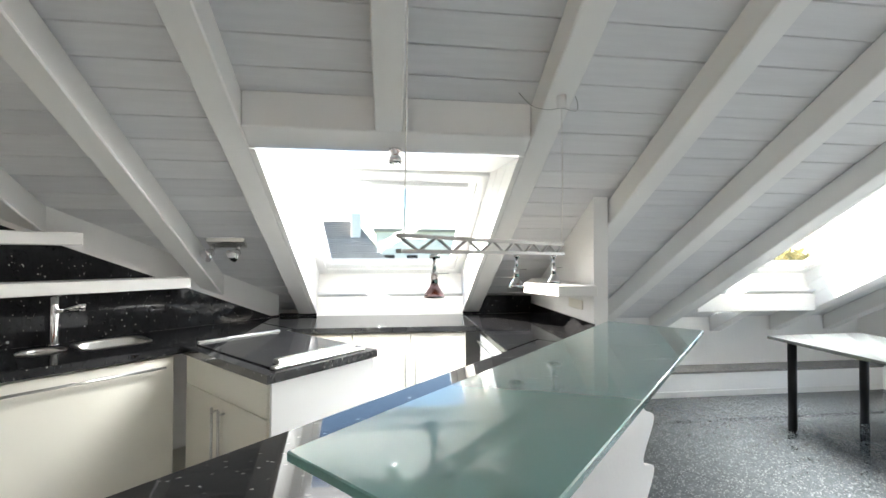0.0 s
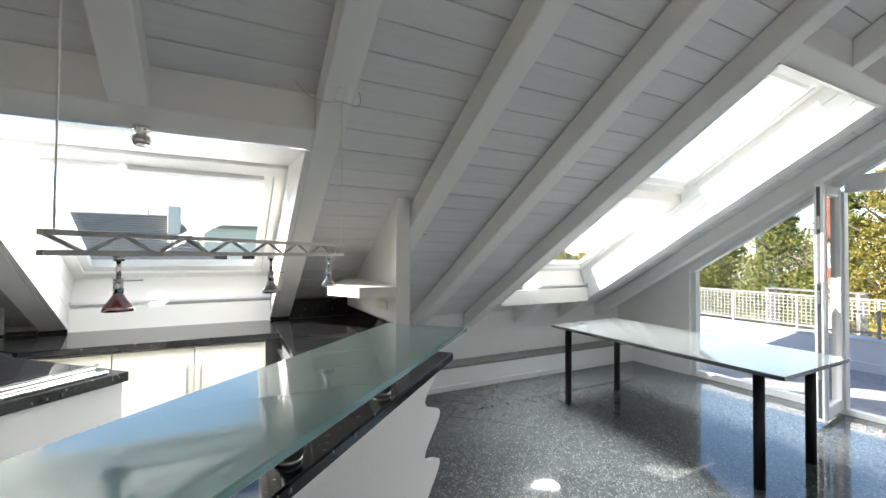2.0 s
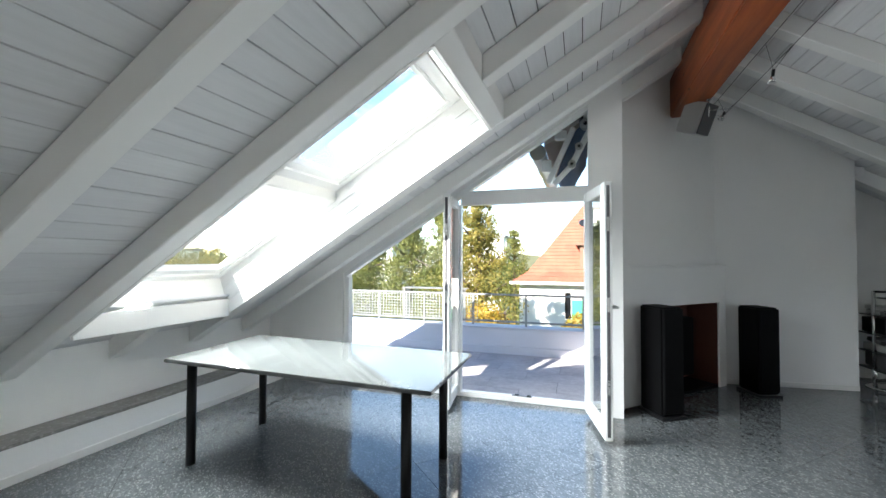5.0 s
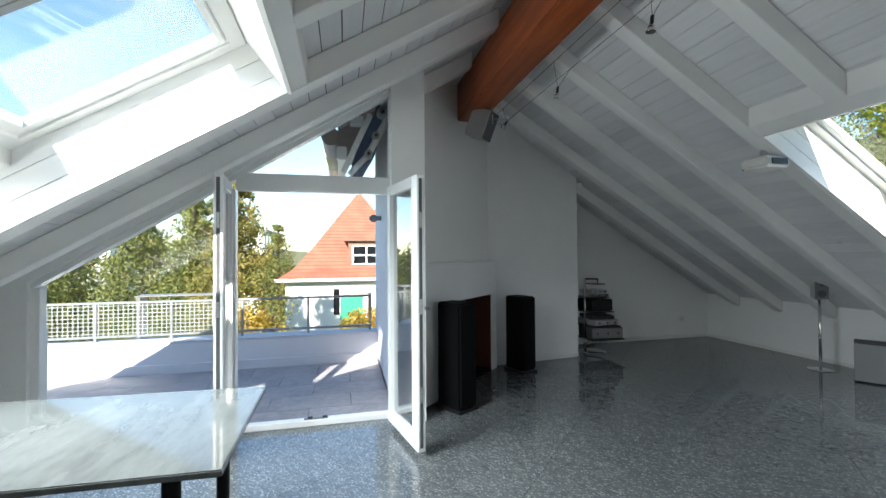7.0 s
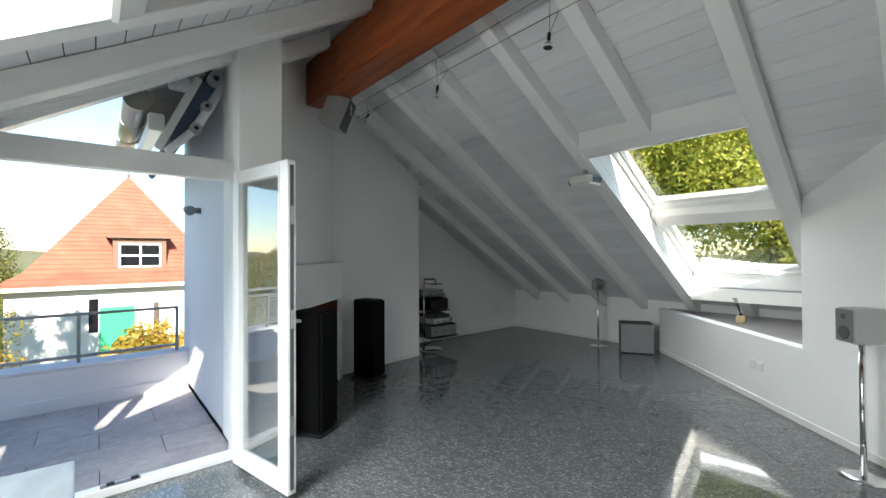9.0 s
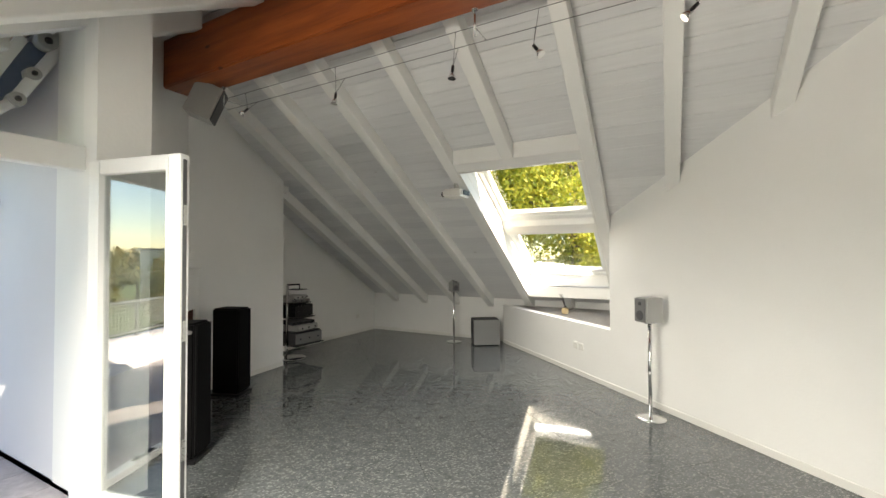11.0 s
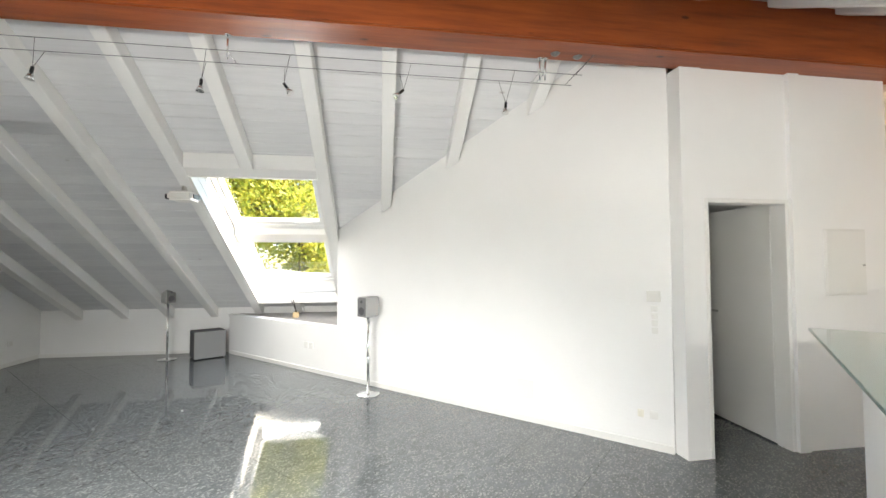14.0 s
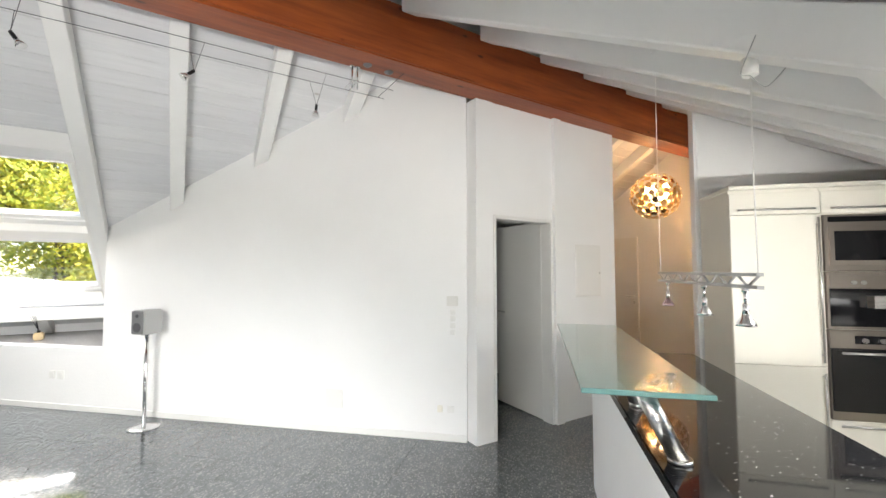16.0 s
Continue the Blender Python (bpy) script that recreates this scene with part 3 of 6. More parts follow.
# column, door wall and corridor
bm = bmesh.new()
bx(bm, (0.29, -0.03, 0), (0.475, 0.19, 2.968))
struct("wall_column", bm, M_WALL, "white plastered column at the wall's end", "wall")
bm = bmesh.new()
bx(bm, (-0.46, 0.06, 1.96), (0.289, 0.18, 2.968))
struct("wall_door_head", bm, M_WALL, "white wall above the inner door", "wall")
struct("wall_pilaster", boxed((-0.56, 0.05, 0), (-0.461, 0.215, 2.968)), M_WALL, "narrow white pilaster beside the inner door", "wall")
struct("wall_meter", boxed((-1.40, 0.07, 0), (-0.561, 0.195, 2.968)), M_WALL, "white wall with a flat meter cabinet door", "wall")
wall("wall_corridor_east", (-1.40, -2.4), (-1.40, 0.069), 0.12, "white plaster wall of the corridor")
wall("wall_corridor_end", (-3.6, 2.2), (-3.6, -2.5), 0.12, "white plaster wall at the corridor's end")
wall("wall_corridor_south", (-3.7, -2.4), (1.6, -2.4), 0.12, "plain white wall closing the back rooms")
wall("wall_corridor_north", (-1.55, 0.95), (-3.6, 2.05), 0.08, "plain white wall closing the corridor")

# ---- floor slab and outside ground ----
bm = bmesh.new()
prism(bm, [(-4.2, -4.8), (8.4, -4.8), (8.4, 1.2), (5.93, 1.2), (5.93, 5.3), (-4.2, 5.3)], -0.3, -0.0105)
struct("floor", bm, M_GROUT, "grey granite tile floor laid diagonally, polished", "floor")

# ---- gable glazing and terrace door ----
gw = thing("window_4", (GX, 3.2, 0), "white-framed gable glazing with sloping head beside the terrace door", "window", kind="structure")
FX0, FX1 = GX + 0.03, GX + 0.11


def rake(y):
    return 1.26 + (3.93 - y) * (2.925 - 1.26) / (3.93 - 1.262)


def gable_bar(y0, y1, z0, z1, name="window_frame", sub=None, x0=FX0, x1=FX1):
    bm = bmesh.new()
    bx(bm, (x0, y0, z0), (x1, y1, z1))
    return part(name, soft(bm, 0.004, 1), M_PVC, gw)


gable_bar(3.87, 3.93, 0.0, 1.22)
gable_bar(2.53, 2.60, 0.0, 2.00)
gable_bar(1.262, 2.53, 1.995, 2.14)
gable_bar(2.60, 3.87, 0.0, 0.07)
gable_bar(1.262, 2.53, 0.0, 0.05, "sill")
bm = bmesh.new()
FR0, FR1 = FX0 - 0.004, FX1 + 0.004
hexa(bm, [(FR0, 1.262, rake(1.262) - 0.05), (FR1, 1.262, rake(1.262) - 0.05), (FR1, 3.93, rake(3.93) - 0.05), (FR0, 3.93, rake(3.93) - 0.05),
          (FR0, 1.262, rake(1.262)), (FR1, 1.262, rake(1.262)), (FR1, 3.93, rake(3.93)), (FR0, 3.93, rake(3.93))])
part("window_frame", bm, M_PVC, gw)
for pts in ([(2.60, 0.07), (3.87, 0.07), (3.87, rake(3.87) - 0.05), (2.60, rake(2.60) - 0.05)], [(1.262, 2.14), (2.43, 2.14), (1.262, rake(1.262) - 0.05)]):
    bm = bmesh.new()
    a = [bm.verts.new((GX + 0.065, y, z)) for y, z in pts]
    b = [bm.verts.new((GX + 0.071, y, z)) for y, z in pts]
    bm.faces.new(a), bm.faces.new(b[::-1])
    for i in range(len(pts)):
        j = (i + 1) % len(pts)
        bm.faces.new((a[i], a[j], b[j], b[i]))
    part("pane", bm, M_GLASS, gw).visible_shadow = False


def door_leaf(name, hinge, turn, width, label, mirror):
    """A glazed leaf: along local x from the hinge, 6 cm thick."""
    at = pose(*hinge, 0, 0, turn)
    d = thing(name, at, label, "door", "terrace door leaves")
    z1, t = 1.985, 0.03
    bm = bmesh.new()
    for lo, hi in (((0, -t, 0), (0.085, t, z1)), ((width - 0.085, -t, 0), (width, t, z1)), ((0.085, -t, 0), (width - 0.085, t, 0.10)), ((0.085, -t, z1 - 0.085), (width - 0.085, t, z1))):
        bx(bm, lo, hi, at)
    part("leaf_frame", soft(bm, 0.005, 1), M_PVC, d)
    bm = bmesh.new()
    for x in (0.078, width - 0.09):
        bx(bm, (x, -t - 0.006, 0.02), (x + 0.012, t + 0.006, z1 - 0.02), at)
    part("glazing_bead", bm, M_PVC, d)
    part("pane", boxed((0.085, -0.004, 0.10), (width - 0.085, 0.004, z1 - 0.085), at), M_DOORGLASS, d).visible_shadow = False
    bm = bmesh.new()
    bx(bm, (width, -0.012, 0.03), (width + 0.002, 0.012, z1 - 0.03), at)
    part("seal", bm, M_GREYCLOTH, d, "grey rubber seal with steel fittings")
    for z in (0.35, 0.98, 1.6):
        part("lock_fitting", boxed((width + 0.002, -0.009, z), (width + 0.006, 0.009, z + 0.11), at), M_STEEL, d)
    return d, at, width


rd, rm, rw = door_leaf("door_1", (5.645, 1.275, 0.045), 192.5, 0.665, "white glazed terrace door leaf standing open into the room", False)
hm = rm @ Matrix.Translation((rw - 0.045, 0, 0.98))
bm = bmesh.new()
bx(bm, (-0.016, 0.03, -0.08), (0.016, 0.038, 0.08), hm)
h = part("door_handle", soft(bm, 0.004, 1), M_STEEL, rd, "satin steel lever handle")
bm = bmesh.new()
rod(bm, hm @ Vector((0, 0.038, 0.03)), hm @ Vector((0, 0.085, 0.03)), 0.009, 10)
rod(bm, hm @ Vector((0.005, 0.082, 0.03)), hm @ Vector((-0.115, 0.082, 0.03)), 0.010, 10)
part("lever", bm, M_STEEL, h)
door_leaf("door_2", (5.772, 2.578, 0.045), 187, 0.555, "white glazed terrace door leaf folded open before the window", True)

# ---- inner door, meter cabinet, switches, sockets ----
d3 = thing("door_3", (-0.44, 0.06, 0), "plain white inner door standing ajar", "door")
dm = pose(-0.445, 0.055, 0.012, 0, 0, -93)
part("leaf", soft(boxed((0, -0.02, 0), (0.72, 0.02, 1.94), dm), 0.003, 1), M_TRIM, d3)
bm = bmesh.new()
rod(bm, dm @ Vector((0.66, 0.02, 1.0)), dm @ Vector((0.66, 0.06, 1.0)), 0.009)
rod(bm, dm @ Vector((0.665, 0.055, 1.0)), dm @ Vector((0.55, 0.055, 1.0)), 0.009)
part("door_handle", bm, M_STEEL, d3, "steel lever handle")
df = thing("door_frame", (-0.09, 0.12, 0), "white steel door frame with narrow rebate", "door frame", kind="structure")
for lo, hi in (((-0.459, 0.055, 0), (-0.425, 0.19, 1.96)), ((0.255, 0.055, 0), (0.288, 0.195, 1.96)), ((-0.425, 0.055, 1.925), (0.255, 0.19, 1.958))):
    part("frame_bar", soft(boxed(lo, hi), 0.004, 1), M_TRIM, df)
d4 = thing("door_4", (-3.59, -1.3, 0), "plain light inner door at the corridor's end", "door")
part("leaf", boxed((-3.598, -1.72, 0.01), (-3.565, -0.93, 2.0), w=0.004), M_TRIM, d4)
bm = bmesh.new()
rod(bm, (-3.565, -0.99, 1.05), (-3.51, -0.99, 1.05), 0.01)
rod(bm, (-3.515, -0.985, 1.05), (-3.515, -1.11, 1.05), 0.01)
rod(bm, (-3.565, -0.99, 0.96), (-3.55, -0.99, 0.96), 0.022)
part("door_handle", bm, M_STEEL, d4, "dark steel lever handle and lock rose")
mc = thing("meter_cabinet", (-0.95, 0.195, 1.46), "flush white meter cabinet door on the wall", "cabinet")
part("frame", soft(boxed((-1.15, 0.195, 1.20), (-0.76, 0.203, 1.73)), 0.003, 1), M_TRIM, mc)
part("door", soft(boxed((-1.14, 0.203, 1.21), (-0.77, 0.209, 1.72)), 0.003, 1), M_TRIM, mc)
bm = bmesh.new()
rod(bm, (-1.12, 0.209, 1.44), (-1.12, 0.215, 1.44), 0.010)
part("lock", bm, M_STEEL, mc)

SWD = (Vector(DW1) - Vector(DW0)).normalized()
SWM = Matrix.Translation((DW0[0], DW0[1], 0)) @ Matrix(((SWD.x, -SWD.y, 0, 0), (SWD.y, SWD.x, 0, 0), (0, 0, 1, 0), (0, 0, 0, 1)))   # along the wall, out of it, up


def wall_plate(name, s, z, w, hgt, label, cat, mat, inner=None):
    t = thing(name, SWM @ Vector((s, 0, z)), label, cat)
    part("plate", soft(boxed((s - w / 2, 0.0, z - hgt / 2), (s + w / 2, 0.009, z + hgt / 2), SWM), 0.003, 1), mat, t)
    if inner:
        part(inner, soft(boxed((s - w / 3, 0.009, z - hgt / 3), (s + w / 3, 0.013, z + hgt / 3), SWM), 0.002, 1), mat, t)
    return t


wall_plate("control_panel", 0.125, 1.20, 0.10, 0.085, "white square control panel on the wall", "control panel", M_PLASTIC, "display")
for i in range(4):
    wall_plate("light_switch", 0.12, 0.93 + 0.058 * i, 0.045, 0.045, "small white push switch in a vertical row", "switch", M_TRIM, "button")
wall_plate("wall_socket", 0.235, 0.27, 0.045, 0.06, "small wall socket with a yellowed insert", "socket", M_CREAM, "insert")
wall_plate("wall_socket", 0.14, 0.27, 0.06, 0.06, "white wall socket near the floor", "socket", M_TRIM, "insert")
wall_plate("cover_plate", 1.22, 0.30, 0.17, 0.17, "flat white square cover plate on the wall", "cover plate", M_TRIM)
for s in (4.35, 4.46):
    wall_plate("wall_socket", s, 0.36, 0.085, 0.085, "white wall socket below the niche", "socket", M_TRIM, "insert")


so = thing("wall_socket", (8.045, -3.95, 0.33), "white wall socket near the room's far corner", "socket")
part("plate", soft(boxed((8.037, -3.99, 0.29), (8.05, -3.91, 0.37)), 0.003, 1), M_TRIM, so)
part("insert", soft(boxed((8.033, -3.977, 0.303), (8.0369, -3.923, 0.357)), 0.002, 1), M_PLASTIC, so)
tk = thing("door_bolt_fitting", (GX + 0.07, 1.9, 0.05), "dark metal bolt fitting on the terrace door sill", "door fitting")
part("base_plate", soft(boxed((GX + 0.045, 1.80, 0.0505), (GX + 0.085, 2.00, 0.057)), 0.002, 1), M_RAIL, tk)
for y in (1.83, 1.95):
    part("catch", soft(boxed((GX + 0.05, y - 0.02, 0.0572), (GX + 0.08, y + 0.02, 0.068)), 0.002, 1), M_BLACKLEG, tk)

# ---- skirting ----
def skirting(p0, p1, label="low white skirting board"):
    p0, p1 = Vector(p0), Vector(p1)
    d = (p1 - p0)
    m = Matrix.Translation((p0.x, p0.y, 0)) @ pose(0, 0, 0, 0, 0, math.degrees(math.atan2(d.y, d.x)))
    tagged(part("baseboard", soft(boxed((0, -0.012, 0), (d.length, 0.0, 0.06), m), 0.003, 1), M_TRIM), label, "skirting", kind="structure")


skirting((5.19, -4.37), (0.50, 0.08))
skirting((1.87, 4.72), (5.70, 4.72))
skirting((8.05, -1.56), (8.05, -4.45))
skirting((8.04, -4.50), (5.25, -4.50), "low white skirting board")
skirting((7.205, -0.27), (7.352, -1.55))

# ---- kitchen ----
ZT = 0.905                       # top of the worktops
ZB = 0.865


def oval(c, rx, ry, n=32, p=1.0, f=1.0):
    """A round or rounded-square outline."""
    out = []
    for i in range(n):
        u, v = math.cos(2 * math.pi * i / n), math.sin(2 * math.pi * i / n)
        out.append((c[0] + f * rx * math.copysign(abs(u) ** p, u), c[1] + f * ry * math.copysign(abs(v) ** p, v)))
    return out


def worktop(pts, label, ml=K, holes=()):
    bm = bmesh.new()
    if holes:
        loops = {}
        for z in (ZB, ZT):
            edges = []
            for k, pp in enumerate((pts, *holes)):
                vs = [bm.verts.new(ml @ Vector((x, y, z))) for x, y in pp]
                edges += [bm.edges.new((a, b)) for a, b in zip(vs, vs[1:] + vs[:1])]
                loops[(k, z)] = vs
            bmesh.ops.triangle_fill(bm, use_beauty=True, edges=edges)
        for k in range(len(holes) + 1):
            lo, hi = loops[(k, ZB)], loops[(k, ZT)]
            for i in range(len(lo)):
                j = (i + 1) % len(lo)
                bm.faces.new((lo[i], lo[j], hi[j], hi[i]))
    else:
        prism(bm, pts, ZB, ZT, ml)
        soft(bm, 0.006, 2)
    ob = part("worktop", bm, M_BLACK)
    return tagged(ob, label, "worktop")


ROUND_C, OBLONG_C = (1.43, 3.17), (1.72, 3.16)
worktop([(0.30, 2.768), (1.93, 2.768), (1.93, 1.88), (2.55, 1.88), (2.55, 2.768), (2.60, 2.768), (2.60, 3.39), (0.30, 3.39)], "polished black granite worktop with white flecks around sink and hob", K, (oval(ROUND_C, 0.09, 0.09), oval(OBLONG_C, 0.155, 0.14, 32, 0.45)))
bm_pts = [(-0.110, 3.805), (1.15, 3.805), (1.15, 4.425), (-0.37, 4.425), (-0.548, 4.240)]
worktop(bm_pts, "black granite worktop with white flecks under the roof window", I4)
worktop([(1.153, 3.03), (1.42, 3.297), (1.765, 2.952), (1.765, 4.425), (1.153, 4.425)], "black granite worktop with white flecks beside the partition", I4)
worktop([(0.863, 0.636), (3.336, 0.636), (3.336, 1.322), (0.863, 1.322)], "long black granite breakfast bar worktop with flecks")


def cabinet(name, m, w, d, z0, z1, fronts, label, mat=None, handles=True):
    """A unit in its own axes: x along the front, y inwards from the front. fronts: (x0, x1, z0, z1, handle)."""
    mat = mat or M_CREAM
    c = thing(name, m, label, "cabinet", "kitchen units")
    part("body", boxed((0.002, 0.022, z0), (w - 0.002, d, z1), m), mat, c)
    for x0, x1, a, b, kind in fronts:
        f = part("drawer_front" if kind == "h" else "door", soft(boxed((x0 + 0.002, 0.0, a + 0.002), (x1 - 0.002, 0.02, b - 0.002), m), 0.003, 1), mat, c)
        if kind == "h":
            hx0, hx1, hz = x0 + 0.05, x1 - 0.05, b - 0.05
            p, q = (hx0, -0.03, hz), (hx1, -0.03, hz)
        elif kind in ("l", "r"):
            hx = x0 + 0.035 if kind == "l" else x1 - 0.035
            p, q = (hx, -0.03, max(a + 0.05, b - 0.42)), (hx, -0.03, b - 0.04)
        else:
            continue
        bm = bmesh.new()
        rod(bm, m @ Vector(p), m @ Vector(q), 0.0065, 10)
        for e in (0.06, 0.94):
            s = Vector(p).lerp(Vector(q), e)
            rod(bm, m @ s, m @ Vector((s.x, 0.0, s.z)), 0.005, 8)
        part("handle", bm, M_STEEL, f, "slim brushed steel bar handle")
    return c


def km(a, b, turn):
    """A unit's axes from kitchen place a, b; turn in degrees from the bar's direction."""
    return K @ pose(a, b, 0, 0, 0, turn)


def plinth(pts, m=K):
    bm = bmesh.new()
    prism(bm, pts, 0.0, 0.10, m)
    tagged(part("cabinet_plinth", bm, M_CREAM), "recessed cream plinth under the kitchen units", "plinth")


# run with the sink: fronts face the bar
cabinet("base_cabinet", km(0.33, 2.79, 0), 0.60, 0.58, 0.10, 0.862, [(0, 0.60, 0.10, 0.855, "h")], "cream base cabinet with a wide front and bar handle")
cabinet("base_cabinet", km(0.94, 2.79, 0), 0.97, 0.58, 0.10, 0.862, [(0.005, 0.965, 0.10, 0.855, "h")], "wide cream sink cabinet front with a long bar handle")
plinth([(0.33, 2.86), (2.5, 2.86), (2.5, 3.38), (0.33, 3.38)])
# hob peninsula
hob_unit = cabinet("base_cabinet", km(1.955, 2.786, -90), 0.88, 0.57, 0.10, 0.862, [(0.02, 0.44, 0.10, 0.70, "r"), (0.44, 0.86, 0.10, 0.70, "l"), (0.02, 0.86, 0.70, 0.855, "")], "cream hob cabinet with two doors and a drawer front")
part("end_panel", soft(boxed((1.955, 1.888, 0.02), (2.53, 1.904, 0.862), K), 0.002, 1), M_WHITEFRONT, hob_unit, "white end panel")
plinth([(2.02, 1.95), (2.50, 1.95), (2.50, 2.85), (2.02, 2.85)])
# under the roof window: fronts face south
cabinet("base_cabinet", pose(0.28, 3.83, 0), 0.80, 0.57, 0.10, 0.862, [(0, 0.40, 0.10, 0.855, "r"), (0.40, 0.80, 0.10, 0.855, "l")], "cream base cabinet with two doors under the roof window")
cabinet("base_cabinet", pose(-0.10, 3.83, 0), 0.378, 0.57, 0.10, 0.862, [(0, 0.378, 0.70, 0.855, "h"), (0, 0.378, 0.10, 0.70, "r")], "narrow cream corner cabinet with a drawer")
plinth([(-0.1, 3.90), (1.15, 3.90), (1.15, 4.40), (-0.1, 4.40)], I4)
# beside the partition: drawers face west
cabinet("base_cabinet", pose(1.176, 3.80, 0, 0, 0, -90), 0.74, 0.56, 0.10, 0.862, [(0, 0.74, 0.70, 0.855, "h"), (0, 0.74, 0.42, 0.70, "h"), (0, 0.74, 0.10, 0.42, "h")], "white drawer cabinet beside the partition", M_WHITEFRONT)
# bar: white back wall to the living room, units to the kitchen
struct("wall_bar", soft(boxed((0.93, 0.662, 0), (2.96, 0.76, 0.862), K), 0.003, 1), M_WALL, "white panel wall under the breakfast bar", "wall")
cabinet("base_cabinet", km(2.10, 1.30, 180), 1.15, 0.53, 0.10, 0.862, [(0, 0.575, 0.10, 0.855, "r"), (0.575, 1.15, 0.10, 0.855, "l")], "white bar cabinet with two doors", M_WHITEFRONT)
bar_unit = cabinet("base_cabinet", km(3.05, 1.30, 180), 0.94, 0.53, 0.10, 0.862, [(0, 0.47, 0.10, 0.855, "r"), (0.47, 0.94, 0.10, 0.855, "l")], "white bar cabinet beside the drawers", M_WHITEFRONT)
plinth([(0.95, 0.80), (3.05, 0.80), (3.05, 1.24), (0.95, 1.24)])

# black splash behind the sink, with two shelves
bm = bmesh.new()
b_ = 3.384
vs = []
for a in [0.3 + i * 0.1 for i in range(28)]:
    x, y = ab(a, b_)
    vs.append((a, min(2.2, roof_z(x, y) - 0.195)))
lo = [bm.verts.new((*ab(a, b_), ZT + 0.001)) for a, z in vs]
hi = [bm.verts.new((*ab(a, b_), max(z, ZT + 0.01))) for a, z in vs]
lo2 = [bm.verts.new((*ab(a, b_ + 0.009), ZT + 0.001)) for a, z in vs]
hi2 = [bm.verts.new((*ab(a, b_ + 0.009), max(z, ZT + 0.01))) for a, z in vs]
for i in range(len(vs) - 1):
    bm.faces.new((lo[i], lo[i + 1], hi[i + 1], hi[i]))
    bm.faces.new((lo2[i + 1], lo2[i], hi2[i], hi2[i + 1]))
    bm.faces.new((hi[i], hi[i + 1], hi2[i + 1], hi2[i]))
tagged(part("splashback", bm, M_BLACK), "tall black granite splashback with white flecks behind the sink", "splashback")
for a1, z, nm in ((2.13, 1.19, 0), (1.59, 1.455, 0)):
    tagged(part("wall_shelf", soft(boxed((0.35, 3.18, z), (a1, 3.383, z + 0.068), K), 0.004, 1), M_TRIM), "thick white shelf on the black splashback", "shelf", "kitchen wall shelves")
for lo, hi, lb in (((1.20, 4.415, ZT + 0.001), (1.764, 4.424, 1.06), "black granite splashback in the corner"), ((-0.36, 4.415, ZT + 0.001), (1.20, 4.424, 0.93), "low black granite upstand under the roof window"),
                   ((1.752, 3.26, ZT + 0.001), (1.764, 4.41, 0.995), "low black granite upstand on the partition")):
    tagged(part("splashback", boxed(lo, hi), M_BLACK), lb, "splashback")

# sink, tap
sk = thing("sink", K @ Vector((1.6, 3.16, ZT)), "stainless steel sink with a round and an oblong bowl", "sink")


def bowl(c, rx, ry, p, depth, n=32):
    bm = bmesh.new()
    rings = []
    for f, z in ((1.10, 0.002), (1.06, 0.005), (0.99, 0.004), (0.96, -0.01), (0.93, -depth + 0.02), (0.85, -depth), (0.2, -depth - 0.004)):
        rings.append([bm.verts.new(K @ Vector((x, y, ZT + z))) for x, y in oval(c, rx, ry, n, p, f)])
    for a, b in zip(rings, rings[1:]):
        for i in range(n):
            bm.faces.new((a[i], a[(i + 1) % n], b[(i + 1) % n], b[i])).smooth = True
    bm.faces.new(rings[-1])
    return bm


for c_, rx_, ry_, p_, dp_, lb_ in ((ROUND_C, 0.09, 0.09, 1.0, 0.12, "small round steel bowl"), (OBLONG_C, 0.155, 0.14, 0.45, 0.16, "oblong steel bowl")):
    b_ = part("bowl", bowl(c_, rx_, ry_, p_, dp_), M_STEEL, sk, lb_)
    bm = bmesh.new()
    lathe(bm, [(0.034, 0.0), (0.034, 0.004), (0.0, 0.006)], (*(K @ Vector((*c_, 0))).xy, ZT - dp_ - 0.003), 20)
    part("strainer", bm, M_CHROME, b_)
TX, TY = 1.50, 3.32
tp = thing("kitchen_tap", K @ Vector((TX, TY, ZT)), "chrome kitchen tap with a thin lever", "tap")
bm = bmesh.new()
lathe(bm, [(0.028, 0.0), (0.028, 0.008), (0.021, 0.014), (0.021, 0.20), (0.018, 0.262), (0.0, 0.27)], K @ Vector((TX, TY, ZT)), 20)
part("body", bm, M_CHROME, tp)
bm = bmesh.new()
rod(bm, K @ Vector((TX, TY, ZT + 0.18)), K @ Vector((TX + 0.08, TY - 0.19, ZT + 0.22)), 0.012, 12)
rod(bm, K @ Vector((TX + 0.08, TY - 0.19, ZT + 0.235)), K @ Vector((TX + 0.08, TY - 0.19, ZT + 0.20)), 0.016, 12)
part("spout", bm, M_CHROME, tp)
bm = bmesh.new()
rod(bm, K @ Vector((TX, TY, ZT + 0.265)), K @ Vector((TX + 0.07, TY - 0.08, ZT + 0.30)), 0.005, 8)
part("lever", bm, M_CHROME, tp)
